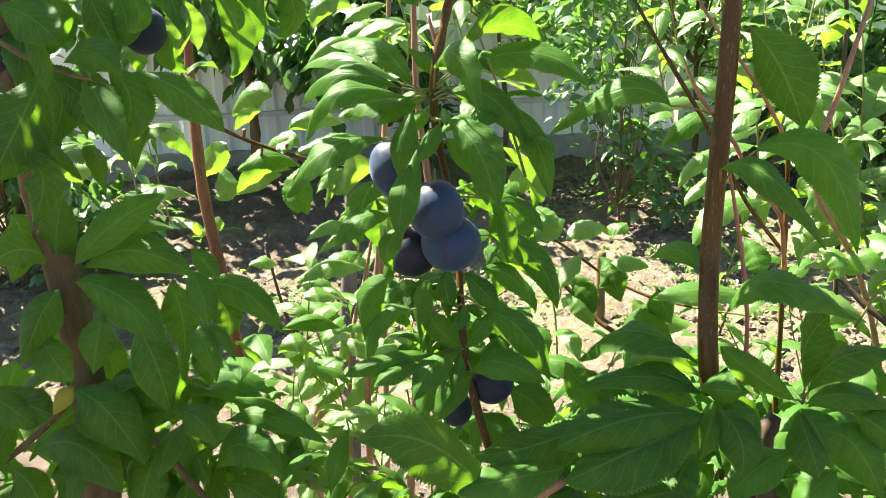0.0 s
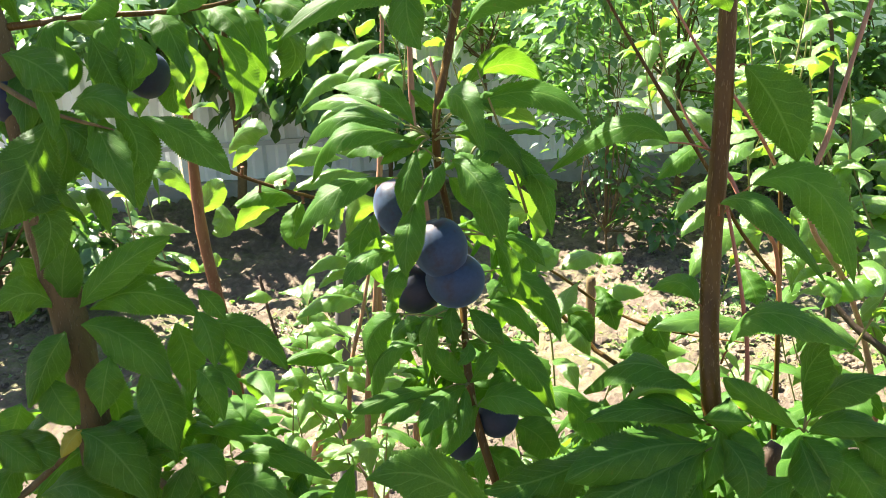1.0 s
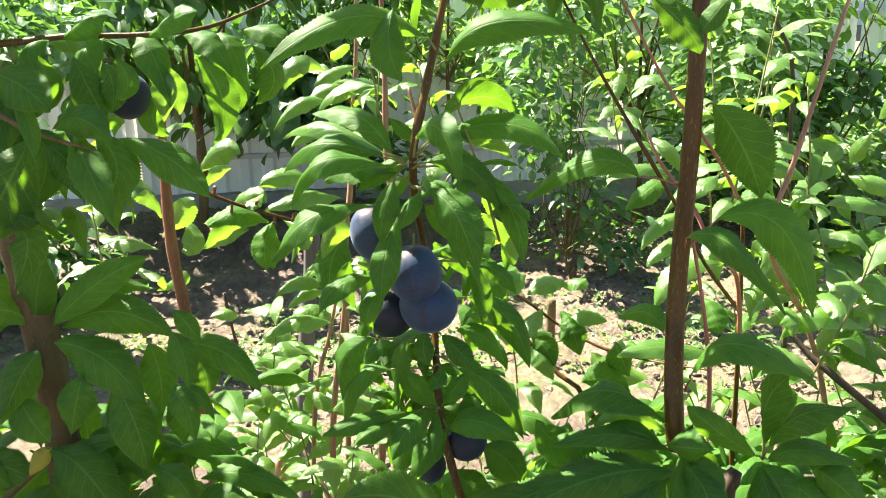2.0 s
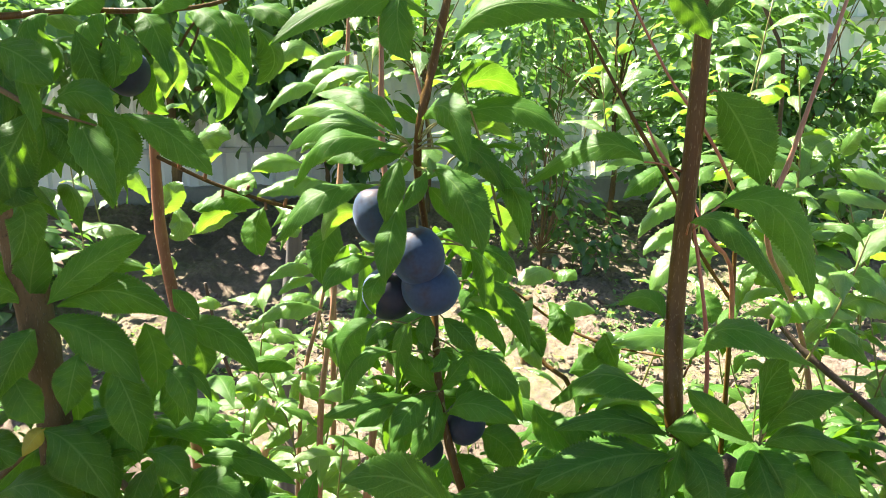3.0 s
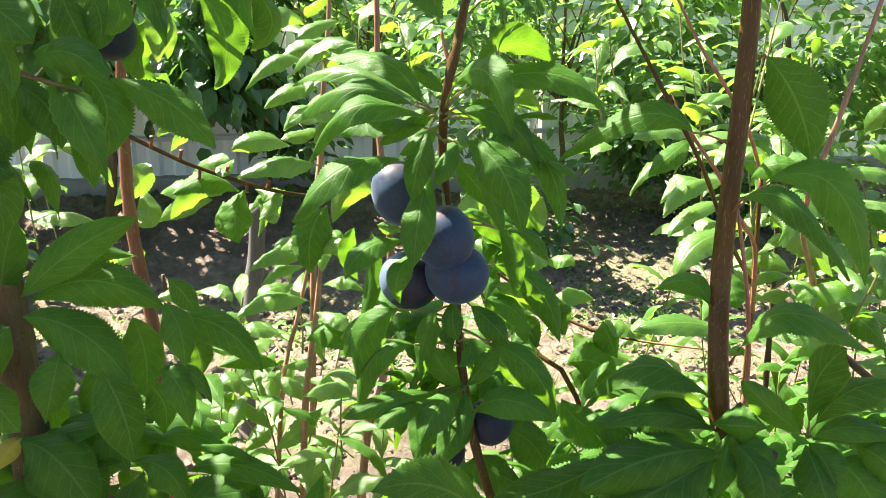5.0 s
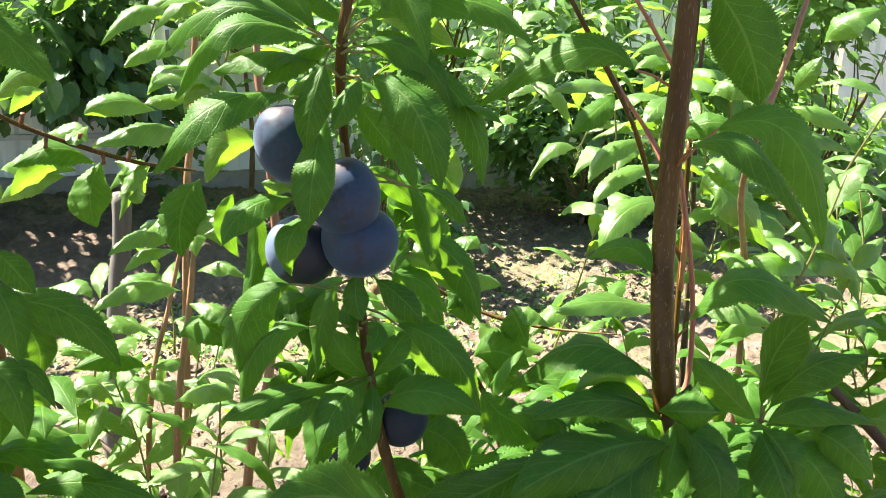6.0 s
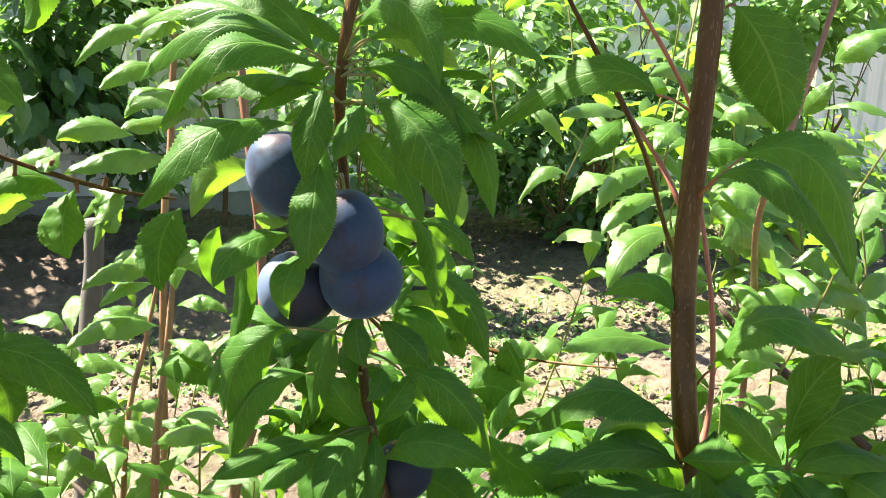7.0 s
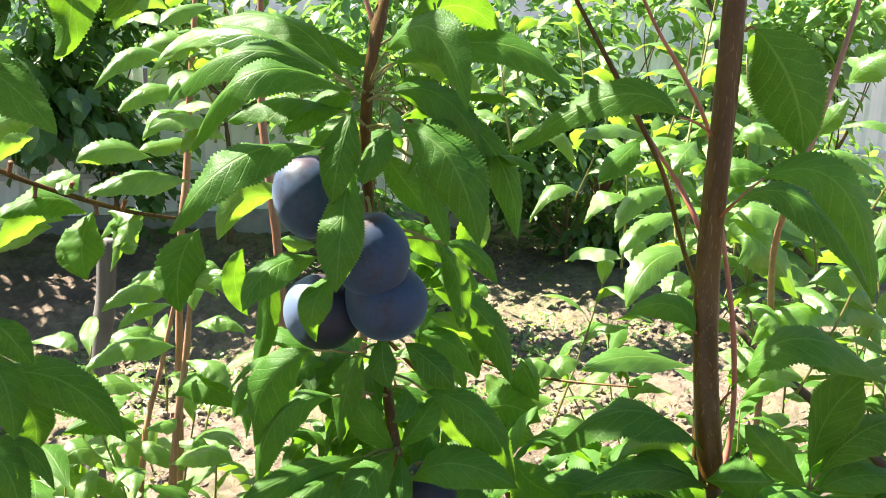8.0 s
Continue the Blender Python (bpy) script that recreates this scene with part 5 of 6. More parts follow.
leaf(right_sapling, (0.3652, 0.95, 0.8588), (0.3844, 0.93, 0.8686), (0.4268, 0.92, 0.8424), 0.029, (-0.1, -0.62, 0.78), YOUNG, fine=False)
leaf(right_sapling, (0.3666, 0.95, 0.8363), (0.3807, 0.93, 0.8424), (0.422, 0.92, 0.7915), 0.046, (-0.15, -0.9, 0.41), YOUNG, fine=False)
leaf(right_sapling, (0.4018, 0.95, 0.7388), (0.4256, 0.93, 0.7778), (0.4815, 0.92, 0.7606), 0.036, (-0.38, -0.38, 0.84), YOUNG, fine=False)
leaf(right_sapling, (0.3971, 0.95, 0.6861), (0.4097, 0.93, 0.7148), (0.4338, 0.92, 0.7053), 0.024, (-0.58, -0.21, 0.79), YOUNG, fine=False)
leaf(right_sapling, (0.3426, 0.95, 0.7235), (0.2687, 0.93, 0.7471), (0.214, 0.92, 0.7439), 0.030, (0.23, -0.4, 0.89), YOUNG, fine=False)
leaf(right_sapling, (0.3381, 0.95, 0.8887), (0.3505, 0.93, 0.9063), (0.3773, 0.92, 0.9024), 0.028, (-0.61, -0.53, 0.59), LEAF, fine=False)
leaf(right_sapling, (0.362, 0.95, 0.9271), (0.3745, 0.93, 0.9391), (0.4025, 0.92, 0.9257), 0.024, (-0.43, -0.62, 0.66), YOUNG, fine=False)
leaf(right_sapling, (0.3565, 0.95, 0.9749), (0.3599, 0.93, 0.9673), (0.3603, 0.92, 0.9498), 0.021, (-0.47, -0.6, 0.65), YOUNG, fine=False)
leaf(right_sapling, (0.391, 0.95, 0.7785), (0.4011, 0.93, 0.7733), (0.4018, 0.92, 0.7555), 0.021, (-0.41, -0.64, 0.65), YOUNG, fine=False)
leaf(right_sapling, (0.3138, 0.95, 0.7944), (0.3197, 0.93, 0.7795), (0.3218, 0.92, 0.7623), 0.029, (-0.44, -0.71, 0.55), LEAF, fine=False)
leaf(far_right_sapling, (0.4876, 1, 0.9086), (0.509, 0.98, 0.9057), (0.5437, 0.97, 0.8872), 0.024, (-0.15, -0.75, 0.64), YOUNG, fine=False)
leaf(far_right_sapling, (0.465, 1, 0.8767), (0.4928, 0.98, 0.8848), (0.5456, 0.97, 0.8676), 0.023, (-0.14, -0.61, 0.78), YOUNG, fine=False)
leaf(far_right_sapling, (0.5159, 1, 0.9711), (0.5239, 0.98, 0.9943), (0.5549, 0.97, 1.0043), 0.036, (-0.75, -0.4, 0.52), YOUNG, fine=False)
leaf(far_right_sapling, (0.4882, 1, 0.9225), (0.4845, 0.98, 0.9408), (0.4931, 0.97, 0.9613), 0.021, (-0.91, -0.37, -0.17), YOUNG, fine=False)
leaf(far_right_sapling, (0.4981, 1, 0.7788), (0.5278, 0.98, 0.7836), (0.5568, 0.97, 0.7511), 0.033, (-0.15, -0.81, 0.56), YOUNG, fine=False)
leaf(far_right_sapling, (0.485, 1, 0.8251), (0.506, 0.98, 0.8397), (0.5404, 0.97, 0.8182), 0.032, (-0.3, -0.71, 0.64), LEAF, fine=False)
leaf(far_right_sapling, (0.4859, 1, 0.7213), (0.5045, 0.98, 0.7148), (0.5353, 0.97, 0.68), 0.035, (-0.21, -0.89, 0.4), LEAF, fine=False)
leaf(far_right_sapling, (0.532, 1, 1.0336), (0.538, 0.98, 1.0441), (0.5569, 0.97, 1.0296), 0.020, (-0.63, -0.59, 0.5), YOUNG, fine=False)
leaf(far_right_sapling, (0.5099, 1, 0.743), (0.5316, 0.98, 0.7592), (0.5826, 0.97, 0.7292), 0.040, (-0.17, -0.73, 0.67), YOUNG, fine=False)
leaf(low_sapling, (0.2223, 1.25, 0.7193), (0.1964, 1.23, 0.7269), (0.1651, 1.22, 0.7121), 0.036, (0.11, -0.42, 0.9), YOUNG, fine=False)
leaf(low_sapling, (0.2148, 1.25, 0.7118), (0.2337, 1.23, 0.7249), (0.2483, 1.22, 0.7163), 0.029, (-0.38, -0.29, 0.88), YOUNG, fine=False)
leaf(low_sapling, (0.2149, 1.25, 0.6756), (0.2267, 1.23, 0.6618), (0.2099, 1.22, 0.6422), 0.029, (0.12, -0.75, 0.65), LEAF, fine=False)
leaf(low_sapling, (0.2618, 1.25, 0.6114), (0.2888, 1.23, 0.593), (0.3405, 1.22, 0.582), 0.043, (0.04, -0.65, 0.76), YOUNG, fine=False)
leaf(low_sapling, (0.1685, 1.25, 0.6248), (0.1887, 1.23, 0.615), (0.2025, 1.22, 0.5853), 0.035, (0.07, -0.76, 0.64), YOUNG, fine=False)
leaf(low_sapling, (0.1693, 1.25, 0.73), (0.1443, 1.23, 0.7296), (0.1205, 1.22, 0.7106), 0.038, (0, -0.55, 0.84), YOUNG, fine=False)
leaf(low_sapling, (0.1398, 1.25, 0.7784), (0.1158, 1.23, 0.7925), (0.0854, 1.22, 0.7816), 0.039, (0.48, -0.88, -0.08), YOUNG, fine=False)
leaf(low_sapling, (0.1168, 1.25, 0.7485), (0.1371, 1.23, 0.7455), (0.1579, 1.22, 0.732), 0.034, (-0.11, -0.59, 0.8), YOUNG, fine=False)
leaf(low_sapling, (-0.2557, 1.5, 0.6098), (-0.2158, 1.48, 0.6194), (-0.1982, 1.47, 0.6029), 0.029, (-0.06, -0.34, 0.94), YOUNG, fine=False)
leaf(low_sapling, (-0.2658, 1.5, 0.6007), (-0.2792, 1.48, 0.618), (-0.305, 1.47, 0.6134), 0.032, (0.49, -0.29, 0.82), YOUNG, fine=False)
leaf(low_sapling, (-0.1777, 1.5, 0.5567), (-0.2017, 1.48, 0.5754), (-0.2381, 1.47, 0.5617), 0.032, (0.28, -0.43, 0.86), YOUNG, fine=False)
leaf(low_sapling, (-0.2464, 1.5, 0.5156), (-0.2056, 1.48, 0.5315), (-0.1611, 1.47, 0.5034), 0.036, (-0.11, -0.62, 0.78), LEAF, fine=False)
leaf(low_sapling, (-0.2133, 1.5, 0.4681), (-0.181, 1.48, 0.4953), (-0.1634, 1.47, 0.4736), 0.037, (-0.36, -0.46, 0.81), YOUNG, fine=False)
leaf(low_sapling, (-0.1587, 1.5, 0.4445), (-0.1364, 1.48, 0.4727), (-0.1178, 1.47, 0.466), 0.029, (-0.65, -0.46, 0.6), YOUNG, fine=False)
leaf(low_sapling, (-0.2788, 1.5, 0.3779), (-0.2364, 1.48, 0.396), (-0.1984, 1.47, 0.3885), 0.052, (-0.33, -0.62, 0.71), YOUNG, fine=False)
leaf(low_sapling, (-0.2654, 1.5, 0.3181), (-0.2223, 1.48, 0.3425), (-0.1457, 1.47, 0.3382), 0.046, (-0.27, -0.51, 0.82), YOUNG, fine=False)
leaf(low_sapling, (-0.2283, 1.5, 0.2996), (-0.1761, 1.48, 0.3239), (-0.1382, 1.47, 0.3112), 0.049, (-0.25, -0.4, 0.88), YOUNG, fine=False)
leaf(low_sapling, (-0.0846, 1.5, 0.4197), (-0.0448, 1.48, 0.4474), (-0.0244, 1.47, 0.481), 0.039, (-0.63, -0.73, 0.26), YOUNG, fine=False)
leaf(low_sapling, (-0.1809, 1.5, 0.4041), (-0.2056, 1.48, 0.4254), (-0.2515, 1.47, 0.4225), 0.048, (0.37, -0.35, 0.86), YOUNG, fine=False)
leaf(low_sapling, (-0.2935, 1.5, 0.4208), (-0.3192, 1.48, 0.4162), (-0.3291, 1.47, 0.3958), 0.034, (0.07, -0.69, 0.72), YOUNG, fine=False)
leaf(red_sapling, (-0.3256, 1.3, 0.8209), (-0.3416, 1.28, 0.8649), (-0.3818, 1.27, 0.878), 0.034, (0.74, -0.48, 0.47), YOUNG, fine=False)
leaf(red_sapling, (-0.4549, 1.3, 0.8276), (-0.4792, 1.28, 0.8243), (-0.4933, 1.27, 0.8406), 0.029, (0.61, -0.53, 0.59), YOUNG, fine=False)
leaf(red_sapling, (-0.4772, 1.3, 0.8544), (-0.4968, 1.28, 0.8537), (-0.515, 1.27, 0.8363), 0.020, (0.11, -0.62, 0.78), YOUNG, fine=False)
leaf(red_sapling, (-0.2672, 1.3, 0.8814), (-0.239, 1.28, 0.9136), (-0.2082, 1.27, 0.9108), 0.039, (-0.54, -0.8, 0.27), YOUNG, fine=False)
leaf(red_sapling, (-0.2282, 1.3, 0.8355), (-0.2006, 1.28, 0.8539), (-0.1779, 1.27, 0.8435), 0.031, (-0.47, -0.63, 0.62), YOUNG, fine=False)
leaf(red_sapling, (-0.2693, 1.3, 0.8101), (-0.2337, 1.28, 0.8249), (-0.192, 1.27, 0.8136), 0.041, (-0.25, -0.54, 0.8), YOUNG, fine=False)
leaf(red_sapling, (-0.2734, 1.3, 0.7745), (-0.2438, 1.28, 0.8021), (-0.204, 1.27, 0.8064), 0.035, (-0.53, -0.66, 0.53), YOUNG, fine=False)
leaf(red_sapling, (-0.2913, 1.3, 0.8192), (-0.2829, 1.28, 0.7923), (-0.2975, 1.27, 0.7801), 0.032, (0.11, -0.8, 0.59), YOUNG, fine=False)
leaf(red_sapling, (-0.3248, 1.3, 0.7972), (-0.2933, 1.28, 0.8318), (-0.2739, 1.27, 0.8522), 0.036, (-0.36, -0.92, -0.17), YOUNG, fine=False)
leaf(red_sapling, (-0.1642, 1.3, 0.7809), (-0.1369, 1.28, 0.8083), (-0.1517, 1.27, 0.7567), 0.027, (0.06, -0.61, 0.79), YOUNG, fine=False)
leaf(red_sapling, (-0.1935, 1.3, 0.7983), (-0.1851, 1.28, 0.7794), (-0.1752, 1.27, 0.75), 0.037, (0.21, -0.79, 0.57), LEAF, fine=False)
leaf(red_sapling, (-0.1155, 1.3, 0.8101), (-0.1306, 1.28, 0.7923), (-0.1274, 1.27, 0.7752), 0.031, (0.53, -0.72, 0.44), YOUNG, fine=False)
leaf(red_sapling, (-0.0507, 1.3, 0.9806), (-0.0782, 1.28, 0.9912), (-0.1151, 1.27, 0.9728), 0.038, (0.27, -0.74, 0.62), YOUNG, fine=False)
leaf(red_sapling, (-0.0139, 1.3, 0.9788), (-0.0417, 1.28, 0.9965), (-0.0771, 1.27, 0.9992), 0.029, (0.49, -0.63, 0.6), YOUNG, fine=False)
leaf(red_sapling, (-0.3428, 1.3, 0.7171), (-0.3047, 1.28, 0.7377), (-0.2933, 1.27, 0.7522), 0.019, (-0.59, -0.79, 0.16), YOUNG, fine=False)
leaf(red_sapling, (-0.3272, 1.3, 0.7163), (-0.3282, 1.28, 0.7349), (-0.331, 1.27, 0.7438), 0.014, (0.84, -0.42, -0.35), YOUNG, fine=False)
leaf(red_sapling, (-0.1098, 1.3, 0.6799), (-0.1394, 1.28, 0.6841), (-0.1594, 1.27, 0.668), 0.028, (0.07, -0.46, 0.88), YOUNG, fine=False)
leaf(red_sapling, (-0.0946, 1.3, 0.6707), (-0.1206, 1.28, 0.6748), (-0.14, 1.27, 0.667), 0.030, (0.2, -0.41, 0.89), YOUNG, fine=False)
# rosettes that end the stems
for tx, ty, tz, k in ((-0.0759, 1.21, 0.7458, 0), (-0.0856, 1.27, 0.7353, 1)):
    for j in range(4):
        a = 0.9 + k * 0.8 + j * 1.9
        dx, dy = 0.055 * math.cos(a), 0.04 * math.sin(a)
        leaf(bright_sapling, (tx + dx * 0.15, ty + dy * 0.15, tz + 0.002), (tx + dx * 0.6, ty + dy * 0.6, tz + 0.022 - 0.004 * j), (tx + dx, ty + dy, tz + 0.010 - 0.008 * j), 0.024, (dx * 4, -0.5, 0.8), YOUNG, fine=False)
sprout(bright_sapling, (-0.156, 1.25, 0.456), (0.088, 0.07, 0.048), 21, 0.094, 1, YOUNG)
sprout(bright_sapling, (-0.09, 1.3, 0.499), (0.050, 0.06, 0.058), 10, 0.088, 2, YOUNG)
sprout(red_sapling, (-0.227, 1.2, 0.504), (0.046, 0.06, 0.046), 10, 0.094, 3, YOUNG)
sprout(red_sapling, (-0.45, 1.5, 0.705), (0.062, 0.1, 0.079), 14, 0.094, 4, YOUNG)
sprout(purple_sapling, (-0.026, 1.1, 0.559), (0.036, 0.05, 0.043), 7, 0.088, 5, YOUNG)
sprout(purple_sapling, (-0.013, 1.3, 0.999), (0.041, 0.1, 0.041), 10, 0.088, 6, YOUNG)
sprout(low_sapling, (0.237, 1.2, 0.592), (0.083, 0.1, 0.038), 9, 0.088, 7, YOUNG)
sprout(low_sapling, (0.137, 1.25, 0.576), (0.047, 0.08, 0.039), 8, 0.088, 8, YOUNG)
sprout(right_sapling, (0.371, 1.1, 0.878), (0.046, 0.08, 0.057), 9, 0.088, 9, YOUNG)
sprout(right_sapling, (0.463, 1, 0.792), (0.038, 0.06, 0.071), 12, 0.094, 10, YOUNG)
sprout(far_right_sapling, (0.616, 1.1, 0.872), (0.043, 0.08, 0.111), 19, 0.094, 11, YOUNG)
sprout(far_right_sapling, (0.594, 1.5, 0.877), (0.087, 0.15, 0.087), 21, 0.094, 12, YOUNG)
sprout(far_right_sapling, (0.573, 1.3, 0.669), (0.071, 0.12, 0.087), 19, 0.094, 13, YOUNG)
sprout(right_sapling, (0.411, 1.4, 0.949), (0.076, 0.1, 0.076), 15, 0.088, 14, YOUNG)
sprout(low_sapling, (-0.028, 1.15, 0.422), (0.151, 0.05, 0.023), 15, 0.088, 15, YOUNG)
# leaves of the crowns; the first two clumps are unseen, added overhead for shade
foliage(old_plum_tree, (-0.70, 1.10, 1.40), (0.12, 0.12, 0.11), 260, 0.10, 16, LEAF)
foliage(old_plum_tree, (-0.66, 1.02, 1.24), (0.10, 0.08, 0.06), 110, 0.10, 18, LEAF)
foliage(old_plum_tree, (-0.357, 0.86, 0.649), (0.083, 0.05, 0.039), 44, 0.09, 19, LEAF)
foliage(old_plum_tree, (-0.197, 0.86, 0.588), (0.074, 0.05, 0.023), 20, 0.085, 20, LEAF)
foliage(old_plum_tree, (-0.369, 0.92, 0.99), (0.063, 0.05, 0.058), 40, 0.09, 21, LEAF)
foliage(plum_tree, (0.081, 0.8, 0.604), (0.106, 0.04, 0.027), 60, 0.09, 22, LEAF)
foliage(plum_tree, (0.322, 0.8, 0.59), (0.069, 0.04, 0.032), 60, 0.09, 23, LEAF)
foliage(plum_tree, (0.196, 0.84, 0.641), (0.060, 0.04, 0.027), 20, 0.085, 25, LEAF)
sprout(bright_sapling, (-0.122, 1.05, 0.488), (0.062, 0.05, 0.028), 11, 0.094, 24, YOUNG)
# unseen branch and clump, added overhead to dapple the leaves below
tube("branch", [(0.03, 0.845, 1.12), (0.0, 0.9, 1.24), (-0.04, 0.98, 1.36), (-0.06, 1.02, 1.5)], [0.004, 0.0035, 0.003, 0.0015], SHOOT, plum_tree, 8, knots=0.2)
foliage(plum_tree, (0.02, 1.0, 1.37), (0.08, 0.05, 0.05), 16, 0.09, 27, LEAF)
foliage(plum_tree, (0.031, 0.85, 0.752), (0.034, 0.02, 0.032), 34, 0.062, 28, LEAF)
foliage(plum_tree, (0.065, 0.86, 0.846), (0.024, 0.02, 0.043), 20, 0.058, 29, LEAF)
sprout(plum_tree, (0.035, 0.86, 0.952), (0.019, 0.02, 0.022), 10, 0.06, 30, LEAF)
sprout(bright_sapling, (-0.073, 1.3, 0.923), (0.041, 0.06, 0.065), 11, 0.094, 31, YOUNG)
sprout(bright_sapling, (-0.169, 1.3, 0.597), (0.068, 0.08, 0.050), 10, 0.094, 32, YOUNG)
leaf(old_plum_tree, (-0.2589, 0.85, 1.0719), (-0.2503, 0.84, 1.0500), (-0.2535, 0.835, 1.0292), 0.027, (0.34, -0.89, 0.3))
leaf(old_plum_tree, (-0.2143, 0.86, 1.0688), (-0.2095, 0.85, 1.0466), (-0.2125, 0.85, 1.018), 0.022, (0.19, -0.97, 0.13), YOUNG)
foliage(plum_tree, (0.163, 0.95, 0.574), (0.070, 0.06, 0.032), 34, 0.085, 33, LEAF)
foliage(plum_tree, (0.385, 0.95, 0.553), (0.085, 0.06, 0.039), 44, 0.085, 34, LEAF)
sprout(far_right_sapling, (0.566, 1.1, 0.558), (0.067, 0.08, 0.067), 19, 0.100, 35, YOUNG)
sprout(low_sapling, (0.044, 1.15, 0.497), (0.090, 0.08, 0.053), 21, 0.100, 36, YOUNG)
foliage(old_plum_tree, (-0.376, 0.95, 0.615), (0.078, 0.05, 0.042), 40, 0.09, 37, LEAF)
sprout(low_sapling, (0.303, 1.25, 0.519), (0.090, 0.08, 0.049), 16, 0.100, 38, YOUNG)
# unseen clump and its branch, added to shade the lower right leaves
foliage(plum_tree, (0.15, 0.94, 1.20), (0.09, 0.04, 0.035), 74, 0.09, 40, LEAF)
tube("branch", [(0.03, 0.845, 1.12), (0.06, 0.9, 1.17), (0.11, 0.96, 1.2), (0.16, 1.0, 1.22)], [0.0035, 0.003, 0.0025, 0.0015], SHOOT, plum_tree, 8, knots=0.2)
leaf(plum_tree, (0.0268, 0.78, 0.7422), (0.0061, 0.76, 0.7342), (-0.0076, 0.755, 0.7049), 0.027, (-0.11, -0.78, 0.62), stalk=(0.0296, 0.79, 0.74))
leaf(old_plum_tree, (-0.2679, 0.8, 0.7917), (-0.2531, 0.79, 0.7569), (-0.2469, 0.79, 0.7115), 0.042, (0.45, -0.86, 0.23))
leaf(old_plum_tree, (-0.2957, 0.8, 0.8047), (-0.3013, 0.79, 0.7825), (-0.3098, 0.79, 0.7513), 0.034, (0.12, -0.98, 0.15))
leaf(old_plum_tree, (-0.3548, 0.8, 0.7929), (-0.3431, 0.79, 0.7693), (-0.3289, 0.79, 0.745), 0.035, (0.47, -0.78, 0.42))
leaf(old_plum_tree, (-0.3311, 0.79, 0.7379), (-0.3008, 0.78, 0.7213), (-0.2736, 0.78, 0.6677), 0.055, (0.44, -0.77, 0.47))
leaf(old_plum_tree, (-0.4055, 0.79, 0.741), (-0.3842, 0.78, 0.7279), (-0.3652, 0.78, 0.7095), 0.033, (0.31, -0.71, 0.63))
leaf(old_plum_tree, (-0.2473, 0.8, 0.706), (-0.225, 0.79, 0.704), (-0.2084, 0.79, 0.6738), 0.033, (0.28, -0.77, 0.57))
leaf(old_plum_tree, (-0.3278, 0.795, 0.8305), (-0.3442, 0.785, 0.8095), (-0.3642, 0.78, 0.7693), 0.031, (0.1, -0.98, 0.18))
leaf(old_plum_tree, (-0.3377, 0.8, 0.9416), (-0.3224, 0.79, 0.9285), (-0.3387, 0.79, 0.8899), 0.033, (0.22, -0.96, 0.18))
leaf(old_plum_tree, (-0.35, 0.8, 0.9763), (-0.3311, 0.79, 0.9582), (-0.3098, 0.79, 0.9471), 0.032, (0.17, -0.84, 0.52))
sprout(far_right_sapling, (0.717, 1.15, 0.549), (0.080, 0.06, 0.088), 56, 0.106, 50, LEAF)
foliage(plum_tree, (0.467, 1, 0.564), (0.097, 0.05, 0.042), 60, 0.085, 51, LEAF)
foliage(plum_tree, (0.244, 1, 0.578), (0.068, 0.05, 0.034), 46, 0.085, 52, LEAF)
sprout(low_sapling, (0.499, 1.5, 0.436), (0.099, 0.08, 0.045), 16, 0.100, 53, LEAF)
sprout(bright_sapling, (-0.22, 1.25, 0.524), (0.076, 0.08, 0.050), 16, 0.100, 54, YOUNG)
sprout(bright_sapling, (-0.177, 1.2, 0.515), (0.100, 0.08, 0.054), 9, 0.100, 55, YOUNG)
sprout(far_right_sapling, (0.442, 0.98, 0.521), (0.058, 0.05, 0.039), 25, 0.106, 56, LEAF)
foliage(plum_tree, (-0.019, 0.86, 0.77), (0.027, 0.02, 0.031), 14, 0.062, 57, LEAF)
# unseen clump, added to keep the sun off the left leaves
foliage(old_plum_tree, (-0.47, 0.93, 1.37), (0.05, 0.05, 0.05), 38, 0.10, 26, LEAF)
leaf(plum_tree, (0.211, 0.732, 0.739), (0.2215, 0.712, 0.7465), (0.2455, 0.707, 0.745), 0.037, (-0.35, -0.86, 0.36), cup=0.7, label="broad folded leaf at the foot of the shoot")
leaf(plum_tree, (0.2234, 0.73, 0.7348), (0.2373, 0.71, 0.7149), (0.2443, 0.705, 0.6825), 0.036, (-0.31, -0.9, 0.31))
leaf(plum_tree, (0.2148, 0.725, 0.7179), (0.1469, 0.7, 0.7291), (0.087, 0.69, 0.7128), 0.054, (0.15, -0.65, 0.75))
leaf(plum_tree, (0.2165, 0.74, 0.7265), (0.1759, 0.73, 0.755), (0.1408, 0.725, 0.7466), 0.024, (0.31, -0.73, 0.61))
leaf(plum_tree, (0.2971, 0.73, 0.7152), (0.3079, 0.715, 0.6988), (0.3194, 0.71, 0.668), 0.035, (-0.34, -0.91, 0.23))
leaf(plum_tree, (0.3448, 0.74, 0.7046), (0.3604, 0.72, 0.6987), (0.3891, 0.715, 0.6694), 0.039, (-0.24, -0.91, 0.34))
# unseen clump and branch, added to shade the broad leaf by the shoot
foliage(plum_tree, (0.12, 1.02, 1.44), (0.05, 0.03, 0.04), 22, 0.09, 60, LEAF)
tube("branch", [(-0.06, 1.02, 1.5), (0.0, 1.03, 1.48), (0.08, 1.03, 1.46), (0.15, 1.02, 1.45)], [0.002, 0.002, 0.0018, 0.0012], SHOOT, plum_tree, 8, knots=0.2)
